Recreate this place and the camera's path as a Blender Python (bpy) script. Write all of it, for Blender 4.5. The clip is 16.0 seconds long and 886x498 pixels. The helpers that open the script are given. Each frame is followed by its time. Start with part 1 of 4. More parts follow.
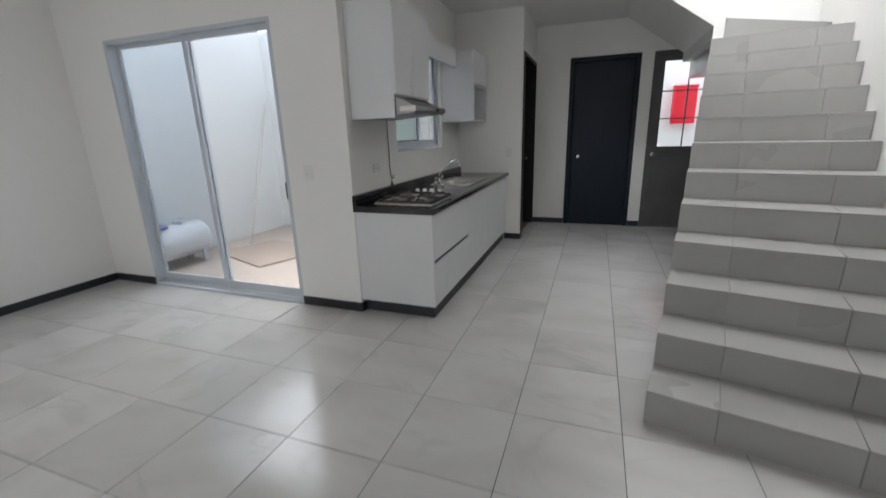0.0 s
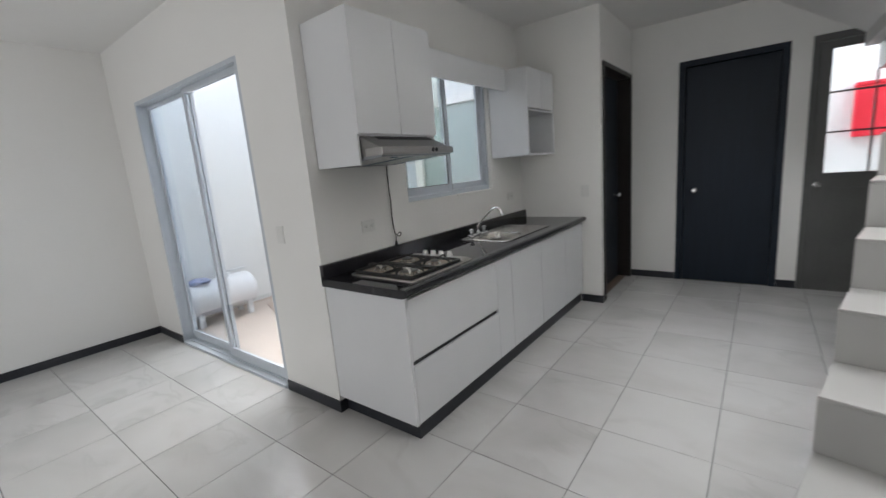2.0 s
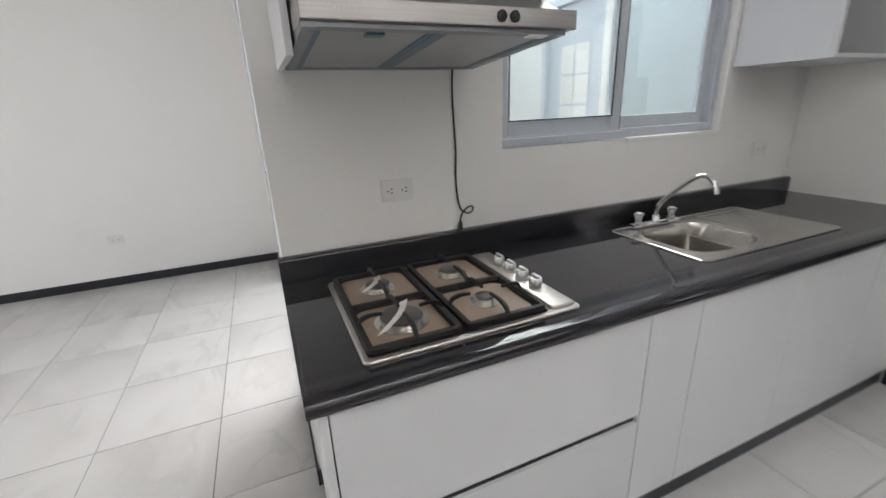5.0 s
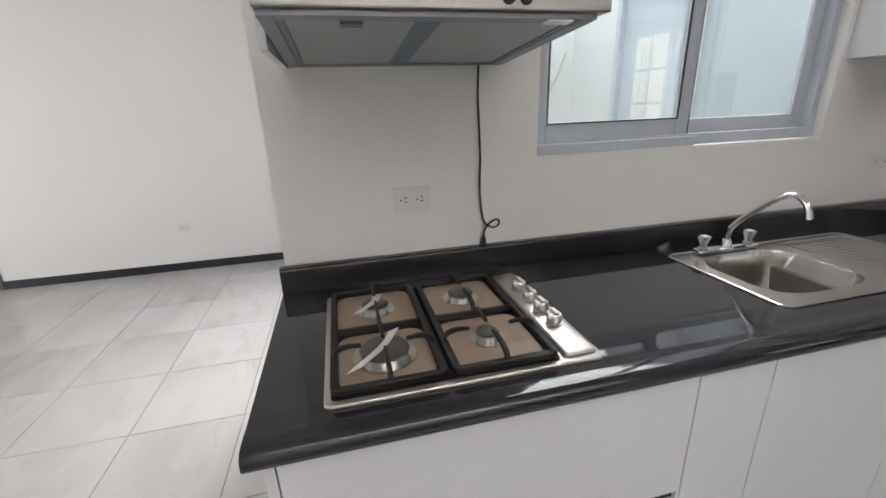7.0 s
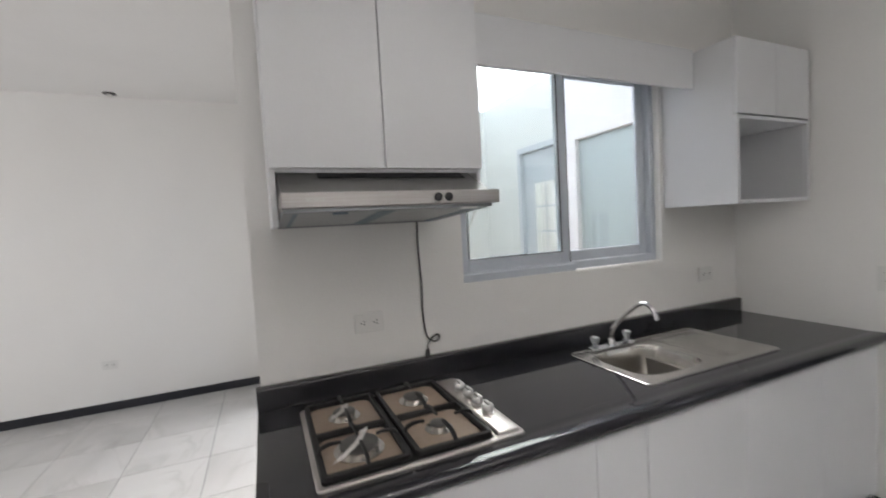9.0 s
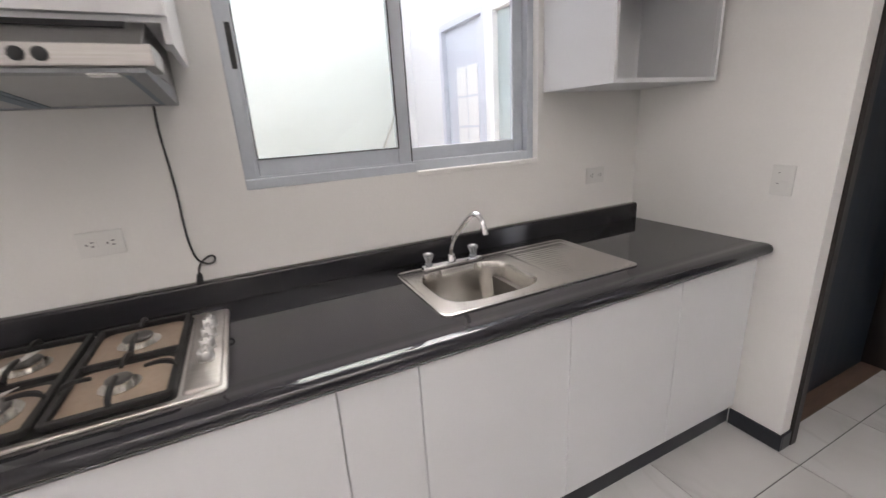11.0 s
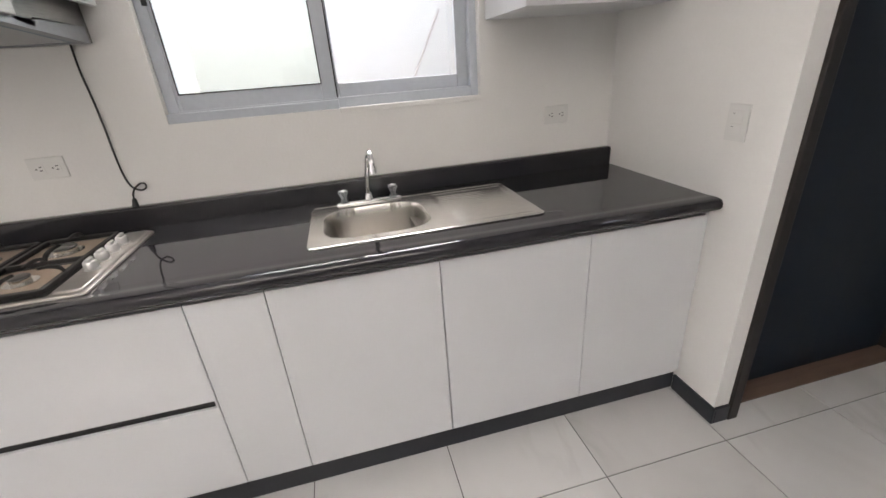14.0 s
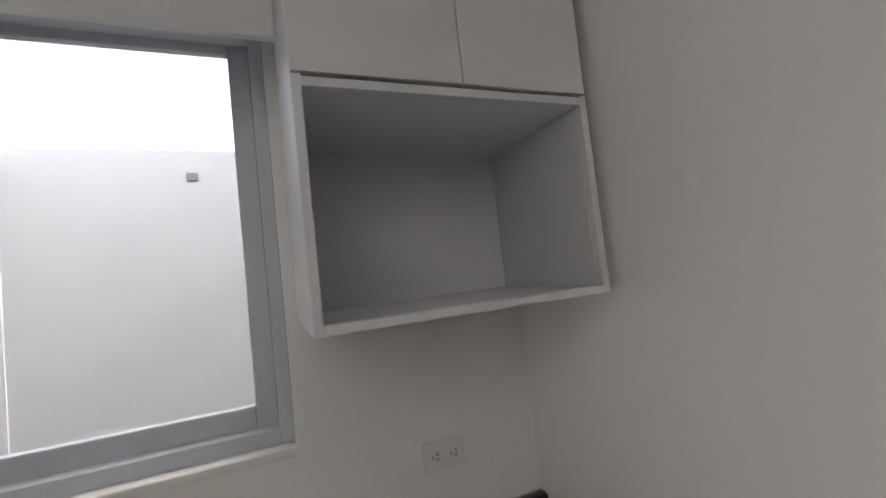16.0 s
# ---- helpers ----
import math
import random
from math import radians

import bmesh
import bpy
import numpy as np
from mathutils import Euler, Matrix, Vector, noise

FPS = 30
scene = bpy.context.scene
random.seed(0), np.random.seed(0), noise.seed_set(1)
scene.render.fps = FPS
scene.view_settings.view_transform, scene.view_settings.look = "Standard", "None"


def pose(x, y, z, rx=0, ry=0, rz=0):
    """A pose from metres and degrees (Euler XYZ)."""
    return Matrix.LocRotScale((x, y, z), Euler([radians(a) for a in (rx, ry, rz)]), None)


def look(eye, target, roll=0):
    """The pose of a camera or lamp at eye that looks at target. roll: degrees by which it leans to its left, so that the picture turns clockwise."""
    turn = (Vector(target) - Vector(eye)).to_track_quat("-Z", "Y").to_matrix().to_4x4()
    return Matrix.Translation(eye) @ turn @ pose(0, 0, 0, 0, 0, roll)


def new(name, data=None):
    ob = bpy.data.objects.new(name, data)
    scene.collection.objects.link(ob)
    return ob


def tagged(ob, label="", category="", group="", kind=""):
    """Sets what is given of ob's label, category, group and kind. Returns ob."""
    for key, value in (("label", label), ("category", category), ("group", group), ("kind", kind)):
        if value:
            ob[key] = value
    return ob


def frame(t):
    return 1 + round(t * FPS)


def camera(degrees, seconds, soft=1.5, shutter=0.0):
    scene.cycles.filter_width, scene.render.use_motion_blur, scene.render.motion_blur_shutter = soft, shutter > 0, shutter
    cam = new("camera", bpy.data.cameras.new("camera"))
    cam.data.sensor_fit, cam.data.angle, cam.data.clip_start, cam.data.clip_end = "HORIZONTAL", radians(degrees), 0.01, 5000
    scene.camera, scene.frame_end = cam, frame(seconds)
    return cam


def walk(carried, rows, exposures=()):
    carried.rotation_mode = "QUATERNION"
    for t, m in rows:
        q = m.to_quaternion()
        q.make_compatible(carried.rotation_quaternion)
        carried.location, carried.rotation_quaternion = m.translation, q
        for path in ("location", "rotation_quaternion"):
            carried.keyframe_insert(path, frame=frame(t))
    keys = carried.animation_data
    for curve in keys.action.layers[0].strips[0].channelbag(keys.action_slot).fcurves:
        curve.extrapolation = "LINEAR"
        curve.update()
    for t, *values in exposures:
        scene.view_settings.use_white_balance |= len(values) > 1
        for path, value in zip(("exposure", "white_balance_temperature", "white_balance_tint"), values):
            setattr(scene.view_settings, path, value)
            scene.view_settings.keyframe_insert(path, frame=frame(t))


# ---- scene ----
cam = camera(93.9, 16.0, shutter=0.5)
PATH = [
    (0, (0.372, 0.203, 1.435), (-0.295, 2.01, 0.894), -1.7),
    (0.5, (0.532, 0.466, 1.48), (-0.228, 2.268, 1.063), -4.4),
    (1, (0.666, 0.776, 1.5), (-0.382, 2.424, 1.069), -4.0),
    (1.5, (0.646, 1.174, 1.503), (-0.397, 2.833, 1.103), -3.9),
    (2, (0.701, 1.515, 1.488), (-0.506, 3.065, 1.114), -4.8),
    (2.5, (0.666, 1.801, 1.494), (-0.669, 3.232, 1.082), -4.3),
    (3, (0.443, 2.088, 1.491), (-0.816, 3.581, 1.06), -4.3),
    (3.5, (0.332, 2.309, 1.472), (-1.033, 3.69, 0.992), -4.1),
    (4, (0.247, 2.588, 1.484), (-1.243, 3.813, 0.957), -3.9),
    (4.5, (0.059, 2.776, 1.463), (-1.494, 3.882, 0.859), -1.95),
    (5, (0.004, 2.987, 1.429), (-1.74, 3.724, 0.784), -2.4),
    (7.5, (-0.111, 3.203, 1.44), (-2.0, 3.552, 0.884), -2.9),
    (8, (0.056, 3.189, 1.512), (-1.894, 3.538, 1.239), -3.6),
    (8.5, (0.166, 3.089, 1.547), (-1.756, 3.638, 1.479), -4.1),
    (9, (0.231, 3.046, 1.529), (-1.601, 3.84, 1.417), -3.2),
    (9.5, (0.259, 3.165, 1.495), (-1.491, 4.101, 1.247), -3.4),
    (12, (0.125, 4.172, 1.442), (-1.605, 4.899, 0.749), -3.3),
    (12.5, (0.136, 4.292, 1.43), (-1.579, 5.071, 0.758), -3.4),
    (13, (0.253, 4.493, 1.41), (-1.5, 5.065, 0.633), -1.8),
    (13.5, (0.355, 4.514, 1.4), (-1.424, 4.903, 0.575), -3.6),
    (14, (0.418, 4.456, 1.404), (-1.366, 4.854, 0.591), -4.4),
    (14.5, (0.332, 4.557, 1.49), (-1.501, 5.104, 0.908), -3.3),
    (15, (0.134, 4.8, 1.592), (-1.74, 5.459, 1.36), -3.3),
    (15.5, (-0.158, 4.915, 1.625), (-1.963, 5.774, 1.557), -5.4),
    (16, (-0.339, 5.056, 1.635), (-2.178, 5.835, 1.747), -6.3),
]
LIGHT = [(0, 2.17, 6200, 9), (2, 2.51, 6200, 9), (3.5, 2.75, 6300, 11), (4.5, 2.88, 6300, 11), (7.5, 2.98, 6400, 13), (8, 2.81, 6400, 13), (9, 2.81, 6380, 12), (9.5, 2.93, 6420, 13), (12, 3.22, 6730, 17), (14, 3.33, 6700, 14), (14.5, 3.33, 6700, 14), (15, 3.05, 6680, 14), (15.5, 2.78, 6680, 15), (16, 2.35, 6680, 14)]
walk(cam, [(t, look(eye, target, roll)) for t, eye, target, roll in PATH], LIGHT)

# world and light
world = bpy.data.worlds.new("sky")
scene.world = world
world.use_nodes = True
wn = world.node_tree
sky = wn.nodes.new("ShaderNodeTexSky")
sky.sky_type = "NISHITA"
sky.sun_disc = False
sky.sun_elevation = radians(55)
sky.sun_rotation = radians(308)
sky.altitude = 1500
sky.air_density, sky.dust_density = 1.0, 3.0
grey = wn.nodes.new("ShaderNodeHueSaturation")
grey.inputs["Saturation"].default_value = 0.3
wn.links.new(sky.outputs[0], grey.inputs["Color"])
wn.links.new(grey.outputs[0], wn.nodes["Background"].inputs[0])
wn.nodes["Background"].inputs[1].default_value = 0.15
sun = new("sun", bpy.data.lights.new("sun", "SUN"))
sun.data.energy, sun.data.angle, sun.data.color = 1.3, radians(75), (1.0, 0.96, 0.9)
sun.matrix_world = look((-3 - 4.52, 4 + 3.53, 8.2), (-3, 4, 0))


def fill_light(name, at, target, w, h, watts, color):
    """An added area lamp that brightens the rooms from out of view."""
    ob = new(name, bpy.data.lights.new(name, "AREA"))
    ob.data.shape, ob.data.size, ob.data.size_y, ob.data.energy, ob.data.color = "RECTANGLE", w, h, watts, color
    ob.matrix_world = look(at, target)


# added fill lamps: the walls behind them have no window
fill_light("front_fill_light", (-2.0, -1.86, 1.2), (-2.0, 3.0, 1.2), 3.0, 2.1, 8.5, (1.0, 0.98, 0.95))
fill_light("stair_fill_light", (1.75, 2.43, 4.55), (1.55, 6.9, 3.6), 1.7, 1.5, 36, (1.0, 0.98, 0.96))
# added lamp just under the stairwell's unseen roof opening
fill_light("skylight", (1.5, 4.7, 5.5), (1.4, 4.7, 0), 1.7, 1.8, 12, (1.0, 0.98, 0.96))


# ---- materials ----
def material(name, color, rough=0.5, metal=0.0, spec=0.5):
    m = bpy.data.materials.new(name)
    m.use_nodes = True
    b = m.node_tree.nodes["Principled BSDF"]
    b.inputs["Base Color"].default_value = (*color, 1)
    b.inputs["Roughness"].default_value = rough
    b.inputs["Metallic"].default_value = metal
    b.inputs["Specular IOR Level"].default_value = spec
    return m, m.node_tree, b


def varied(name, c1, c2, scale=3.0, rough=(0.5, 0.6), bump=0.0, bump_scale=60.0, metal=0.0, stretch=(1, 1, 1), spec=0.5, coords="Object", fine=0.35):
    """Two-scale mottled surface: broad stains and fine grain, in metres."""
    m, t, b = material(name, c1, rough[0], metal, spec)
    n, l = t.nodes, t.links
    tc = n.new("ShaderNodeTexCoord")
    mp = n.new("ShaderNodeMapping")
    mp.inputs["Scale"].default_value = stretch
    l.new(tc.outputs[coords], mp.inputs[0])
    big = n.new("ShaderNodeTexNoise")
    big.inputs["Scale"].default_value = scale
    big.inputs["Detail"].default_value = 5
    small = n.new("ShaderNodeTexNoise")
    small.inputs["Scale"].default_value = bump_scale
    small.inputs["Detail"].default_value = 3
    l.new(mp.outputs[0], big.inputs["Vector"])
    l.new(mp.outputs[0], small.inputs["Vector"])
    add = n.new("ShaderNodeMix")
    add.inputs[0].default_value = fine
    l.new(big.outputs["Fac"], add.inputs[2])
    l.new(small.outputs["Fac"], add.inputs[3])
    ramp = n.new("ShaderNodeValToRGB")
    ramp.color_ramp.elements[0].position, ramp.color_ramp.elements[1].position = 0.35, 0.65
    ramp.color_ramp.elements[0].color = (*c1, 1)
    ramp.color_ramp.elements[1].color = (*c2, 1)
    l.new(add.outputs[0], ramp.inputs[0])
    l.new(ramp.outputs[0], b.inputs["Base Color"])
    rr = n.new("ShaderNodeMapRange")
    rr.inputs[3].default_value, rr.inputs[4].default_value = rough
    l.new(big.outputs["Fac"], rr.inputs[0])
    l.new(rr.outputs[0], b.inputs["Roughness"])
    if bump:
        bp = n.new("ShaderNodeBump")
        bp.inputs["Strength"].default_value = 1.0
        bp.inputs["Distance"].default_value = bump
        l.new(small.outputs["Fac"], bp.inputs["Height"])
        l.new(bp.outputs[0], b.inputs["Normal"])
    return m


def tile_material(name, base, vein, rough=(0.13, 0.3), amount=0.5, veins=0.24):
    """Glazed porcelain with broad diagonal marble clouds, different on each tile."""
    m, t, b = material(name, base, 0.2)
    n, l = t.nodes, t.links
    tc = n.new("ShaderNodeTexCoord")
    info = n.new("ShaderNodeObjectInfo")
    off = n.new("ShaderNodeVectorMath")
    off.operation = "SCALE"
    off.inputs[0].default_value = (17.3, 9.1, 5.7)
    l.new(info.outputs["Random"], off.inputs["Scale"])
    add = n.new("ShaderNodeVectorMath")
    l.new(tc.outputs["Object"], add.inputs[0])
    l.new(off.outputs[0], add.inputs[1])
    mp = n.new("ShaderNodeMapping")
    mp.inputs["Rotation"].default_value = (0, 0, radians(38))
    mp.inputs["Scale"].default_value = (1.0, 1.8, 1.3)
    l.new(add.outputs[0], mp.inputs[0])
    cloud = n.new("ShaderNodeTexNoise")
    cloud.inputs["Scale"].default_value = 0.85
    cloud.inputs["Detail"].default_value = 3.5
    cloud.inputs["Distortion"].default_value = 0.8
    l.new(mp.outputs[0], cloud.inputs["Vector"])
    line = n.new("ShaderNodeTexNoise")
    line.inputs["Scale"].default_value = 1.3
    line.inputs["Detail"].default_value = 4
    line.inputs["Distortion"].default_value = 1.2
    l.new(mp.outputs[0], line.inputs["Vector"])
    thin = n.new("ShaderNodeMath")
    thin.operation = "SUBTRACT"
    thin.inputs[1].default_value = 0.5
    l.new(line.outputs["Fac"], thin.inputs[0])
    ab = n.new("ShaderNodeMath")
    ab.operation = "ABSOLUTE"
    l.new(thin.outputs[0], ab.inputs[0])
    vr = n.new("ShaderNodeMapRange")
    vr.inputs[1].default_value, vr.inputs[2].default_value = 0.0, 0.045
    vr.inputs[3].default_value, vr.inputs[4].default_value = veins, 0.0
    l.new(ab.outputs[0], vr.inputs[0])
    where = n.new("ShaderNodeTexNoise")
    where.inputs["Scale"].default_value = 2.1
    where.inputs["Detail"].default_value = 2
    l.new(add.outputs[0], where.inputs["Vector"])
    wr = n.new("ShaderNodeMapRange")
    wr.inputs[1].default_value, wr.inputs[2].default_value = 0.47, 0.62
    l.new(where.outputs["Fac"], wr.inputs[0])
    some = n.new("ShaderNodeMath")
    some.operation = "MULTIPLY"
    l.new(vr.outputs[0], some.inputs[0])
    l.new(wr.outputs[0], some.inputs[1])
    cr = n.new("ShaderNodeMapRange")
    cr.inputs[1].default_value, cr.inputs[2].default_value = 0.45, 0.72
    cr.inputs[4].default_value = amount
    l.new(cloud.outputs["Fac"], cr.inputs[0])
    s = n.new("ShaderNodeMath")
    s.use_clamp = True
    l.new(some.outputs[0], s.inputs[0])
    l.new(cr.outputs[0], s.inputs[1])
    mix = n.new("ShaderNodeMix")
    mix.data_type = "RGBA"
    mix.inputs[6].default_value = (*base, 1)
    mix.inputs[7].default_value = (*vein, 1)
    l.new(s.outputs[0], mix.inputs[0])
    l.new(mix.outputs[2], b.inputs["Base Color"])
    rr = n.new("ShaderNodeMapRange")
    rr.inputs[3].default_value, rr.inputs[4].default_value = rough
    l.new(cloud.outputs["Fac"], rr.inputs[0])
    l.new(rr.outputs[0], b.inputs["Roughness"])
    return m


def glass_material(name, color, rough=0.0):
    m, t, b = material(name, color, rough)
    b.inputs["Transmission Weight"].default_value = 1.0
    b.inputs["IOR"].default_value = 1.45
    return m


M_WALL = varied("wall_paint", (0.81, 0.80, 0.78), (0.84, 0.83, 0.81), 1.2, (0.5, 0.62), 0.0006, 90)
M_CEIL = varied("ceiling_paint", (0.79, 0.78, 0.765), (0.83, 0.82, 0.805), 1.2, (0.6, 0.7), 0.0006, 70)
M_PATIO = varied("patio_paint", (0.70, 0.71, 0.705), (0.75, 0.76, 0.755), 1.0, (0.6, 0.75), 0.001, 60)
M_GROUT = varied("grout", (0.060, 0.058, 0.055), (0.10, 0.097, 0.092), 8, (0.8, 0.9))
M_TILE = tile_material("floor_tile", (0.575, 0.568, 0.557), (0.375, 0.36, 0.345), (0.12, 0.26), 0.5)
# the floor tile again, darkened for the dimmer light on the stairs
M_STEP_DIM = tile_material("dim_stair_tile", (0.38, 0.375, 0.362), (0.28, 0.275, 0.266), (0.22, 0.36), 0.4, 0.14)
M_BASE = varied("dark_base_tile", (0.014, 0.0155, 0.022), (0.022, 0.024, 0.032), 6, (0.3, 0.42))
M_CAB = varied("white_melamine", (0.67, 0.675, 0.69), (0.71, 0.715, 0.73), 1.6, (0.25, 0.34), 0.0002, 120, fine=0.2)
M_TOP = varied("black_countertop", (0.020, 0.0192, 0.0235), (0.028, 0.0268, 0.031), 5, (0.025, 0.05), 0.0, 400, spec=0.6)
M_NOSE = varied("worktop_nose_laminate", (0.020, 0.0192, 0.0235), (0.028, 0.0268, 0.031), 5, (0.05, 0.08), 0.0, 400, spec=0.5)
M_BLACK = material("black_gap", (0.012, 0.012, 0.014), 0.5)[0]
M_STEEL = varied("brushed_steel", (0.46, 0.43, 0.41), (0.56, 0.53, 0.51), 4, (0.32, 0.44), 0.0002, 30, 1.0, (6, 1, 60))
# hood body: the lip's steel, its dimmer reflections put into the colour
M_HOOD_DIM = varied("dim_hood_steel", (0.19, 0.185, 0.18), (0.25, 0.24, 0.235), 4, (0.3, 0.42), 0.0002, 30, 1.0, (6, 1, 60))
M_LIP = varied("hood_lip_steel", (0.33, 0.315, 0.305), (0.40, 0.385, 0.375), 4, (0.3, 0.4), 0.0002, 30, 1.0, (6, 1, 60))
# carcass boards coloured dark to stand for the shade in the door gaps
M_GAP_SHADE = varied("carcass_gap_shade", (0.10, 0.09, 0.08), (0.14, 0.125, 0.11), 5, (0.6, 0.7))
M_SINK = varied("sink_steel", (0.57, 0.55, 0.52), (0.64, 0.62, 0.59), 3, (0.22, 0.28), 0.0, 40, 1.0)
M_CHROME = material("chrome", (0.75, 0.75, 0.76), 0.07, 1.0)[0]
M_IRON = varied("cast_iron", (0.007, 0.0065, 0.0065), (0.014, 0.013, 0.013), 20, (0.5, 0.65), 0.0005, 200)
M_TAN = varied("burner_plate", (0.29, 0.215, 0.16), (0.35, 0.27, 0.205), 9, (0.35, 0.5))
M_FILM = varied("torn_film", (0.55, 0.53, 0.50), (0.7, 0.68, 0.66), 20, (0.3, 0.5))
M_CAP = varied("burner_cap", (0.05, 0.047, 0.045), (0.09, 0.085, 0.08), 20, (0.3, 0.4))
M_ALU = varied("grey_aluminium", (0.51, 0.548, 0.60), (0.57, 0.608, 0.66), 3, (0.35, 0.45), 0, 60, 0.0)
M_ALU2 = varied("hood_filter", (0.34, 0.345, 0.345), (0.41, 0.415, 0.415), 6, (0.35, 0.45), 0.001, 260, 0.5)
M_DOOR = varied("dark_door", (0.0045, 0.0095, 0.019), (0.007, 0.014, 0.026), 3, (0.42, 0.55), 0.0002, 30, 0, (8, 8, 0.6), spec=0.3)
M_JAMB = varied("dark_wood_frame", (0.013, 0.010, 0.0095), (0.022, 0.016, 0.014), 4, (0.35, 0.5), 0.0003, 40, 0, (8, 8, 0.8))
M_GREY = varied("grey_metal_door", (0.085, 0.085, 0.083), (0.11, 0.11, 0.107), 3, (0.45, 0.55), 0.0002, 80)
M_GLASS = glass_material("clear_glass", (0.90, 0.94, 0.96))
# these four tints also dim the bright patio behind the panes
M_SLIDER_DIM = glass_material("slider_dimming_glass", (0.80, 0.825, 0.84))
M_GREEN = glass_material("green_tinted_glass", (0.53, 0.575, 0.545))
M_TINT = glass_material("blue_tinted_glass", (0.58, 0.635, 0.68))
M_PALE_DIM = glass_material("pale_dimming_glass", (0.60, 0.62, 0.63))
M_ACRYL = material("clear_acrylic", (0.66, 0.69, 0.72), 0.06, 0.0)[0]
M_ACRYL.node_tree.nodes["Principled BSDF"].inputs["Transmission Weight"].default_value = 0.75
M_FROST = glass_material("frosted_glass", (0.50, 0.58, 0.57), 0.45)
M_FROST.node_tree.nodes["Principled BSDF"].inputs["Transmission Weight"].default_value = 0.35
M_LAMP = varied("lamp_plastic", (0.33, 0.33, 0.32), (0.40, 0.40, 0.39), 8, (0.4, 0.5))
M_PLATE = material("white_plastic", (0.75, 0.745, 0.725), 0.3)[0]
M_SATIN = varied("satin_silver", (0.74, 0.73, 0.72), (0.82, 0.81, 0.80), 12, (0.28, 0.36), 0, 60, 1.0)
M_TANK = varied("tank_paint", (0.62, 0.63, 0.65), (0.70, 0.71, 0.73), 3, (0.35, 0.5))
M_GROUND = varied("patio_tile", (0.50, 0.41, 0.345), (0.58, 0.48, 0.41), 3, (0.5, 0.7), 0.001, 40)
M_BOARD = varied("cardboard", (0.40, 0.31, 0.25), (0.48, 0.38, 0.31), 5, (0.7, 0.85), 0.001, 40)
M_STICK = varied("pale_wood", (0.52, 0.49, 0.46), (0.60, 0.57, 0.54), 6, (0.5, 0.6))
M_RED = varied("red_plastic", (0.62, 0.012, 0.03), (0.70, 0.02, 0.045), 4, (0.35, 0.5))
M_BLUE = varied("blue_cloth", (0.10, 0.14, 0.32), (0.3, 0.34, 0.5), 14, (0.8, 0.9))
M_WOOD = varied("brown_threshold", (0.10, 0.065, 0.048), (0.15, 0.095, 0.07), 5, (0.5, 0.65), 0.0005, 50, 0, (8, 1, 1))
M_CORD = material("black_cord", (0.012, 0.012, 0.012), 0.45)[0]
M_RIM = varied("hood_rim", (0.23, 0.24, 0.255), (0.28, 0.29, 0.305), 5, (0.35, 0.45), 0, 60, 0.6)
M_TAPE = material("blue_tape", (0.085, 0.135, 0.175), 0.4)[0]


# ---- mesh helpers ----
def part(name, bm, mat, parent=None, label="", smooth=False):
    me = bpy.data.meshes.new(name)
    bmesh.ops.recalc_face_normals(bm, faces=bm.faces)
    bm.to_mesh(me)
    bm.free()
    me.materials.append(mat)
    if smooth:
        me.shade_smooth()
        me.set_sharp_from_angle(angle=radians(40))
    ob = new(name, me)
    if parent:
        ob.parent = parent
    return tagged(ob, label)


def thing(name, label, category, at=(0, 0, 0), group=""):
    ob = new(name)
    ob.location = at
    ob.empty_display_size = 0.1
    return tagged(ob, label, category, group)


def box(x0, x1, y0, y1, z0, z1, bevel=0.0, bm=None):
    bm = bm or bmesh.new()
    vs = bmesh.ops.create_cube(bm, size=1.0)["verts"]
    for v in vs:
        v.co = Vector(((x0 + x1) / 2 + v.co.x * (x1 - x0), (y0 + y1) / 2 + v.co.y * (y1 - y0), (z0 + z1) / 2 + v.co.z * (z1 - z0)))
    if bevel:
        es = list({e for v in vs for e in v.link_edges})
        bmesh.ops.bevel(bm, geom=es, offset=bevel, segments=2, affect="EDGES", profile=0.5)
    return bm


def cyl(p0, p1, r0, r1=None, n=24, bm=None, caps=True):
    bm = bm or bmesh.new()
    p0, p1 = Vector(p0), Vector(p1)
    d = p1 - p0
    m = Matrix.Translation((p0 + p1) / 2) @ d.to_track_quat("Z", "Y").to_matrix().to_4x4()
    bmesh.ops.create_cone(bm, cap_ends=caps, segments=n, radius1=r0, radius2=r0 if r1 is None else r1, depth=d.length, matrix=m)
    return bm


def lathe(profile, at, n=32, axis="Z", bm=None):
    """Turn (radius, height) points round an axis through at."""
    bm = bm or bmesh.new()
    rings = []
    for r, h in profile:
        ring = []
        for i in range(n):
            a = 2 * math.pi * i / n
            c, s = r * math.cos(a), r * math.sin(a)
            p = {"Z": (c, s, h), "X": (h, c, s), "Y": (c, h, s)}[axis]
            ring.append(bm.verts.new(Vector(at) + Vector(p)))
        rings.append(ring)
    for a, b in zip(rings, rings[1:]):
        for i in range(n):
            j = (i + 1) % n
            bm.faces.new((a[i], a[j], b[j], b[i]))
    bm.faces.new(rings[0])
    bm.faces.new(rings[-1])
    return bm


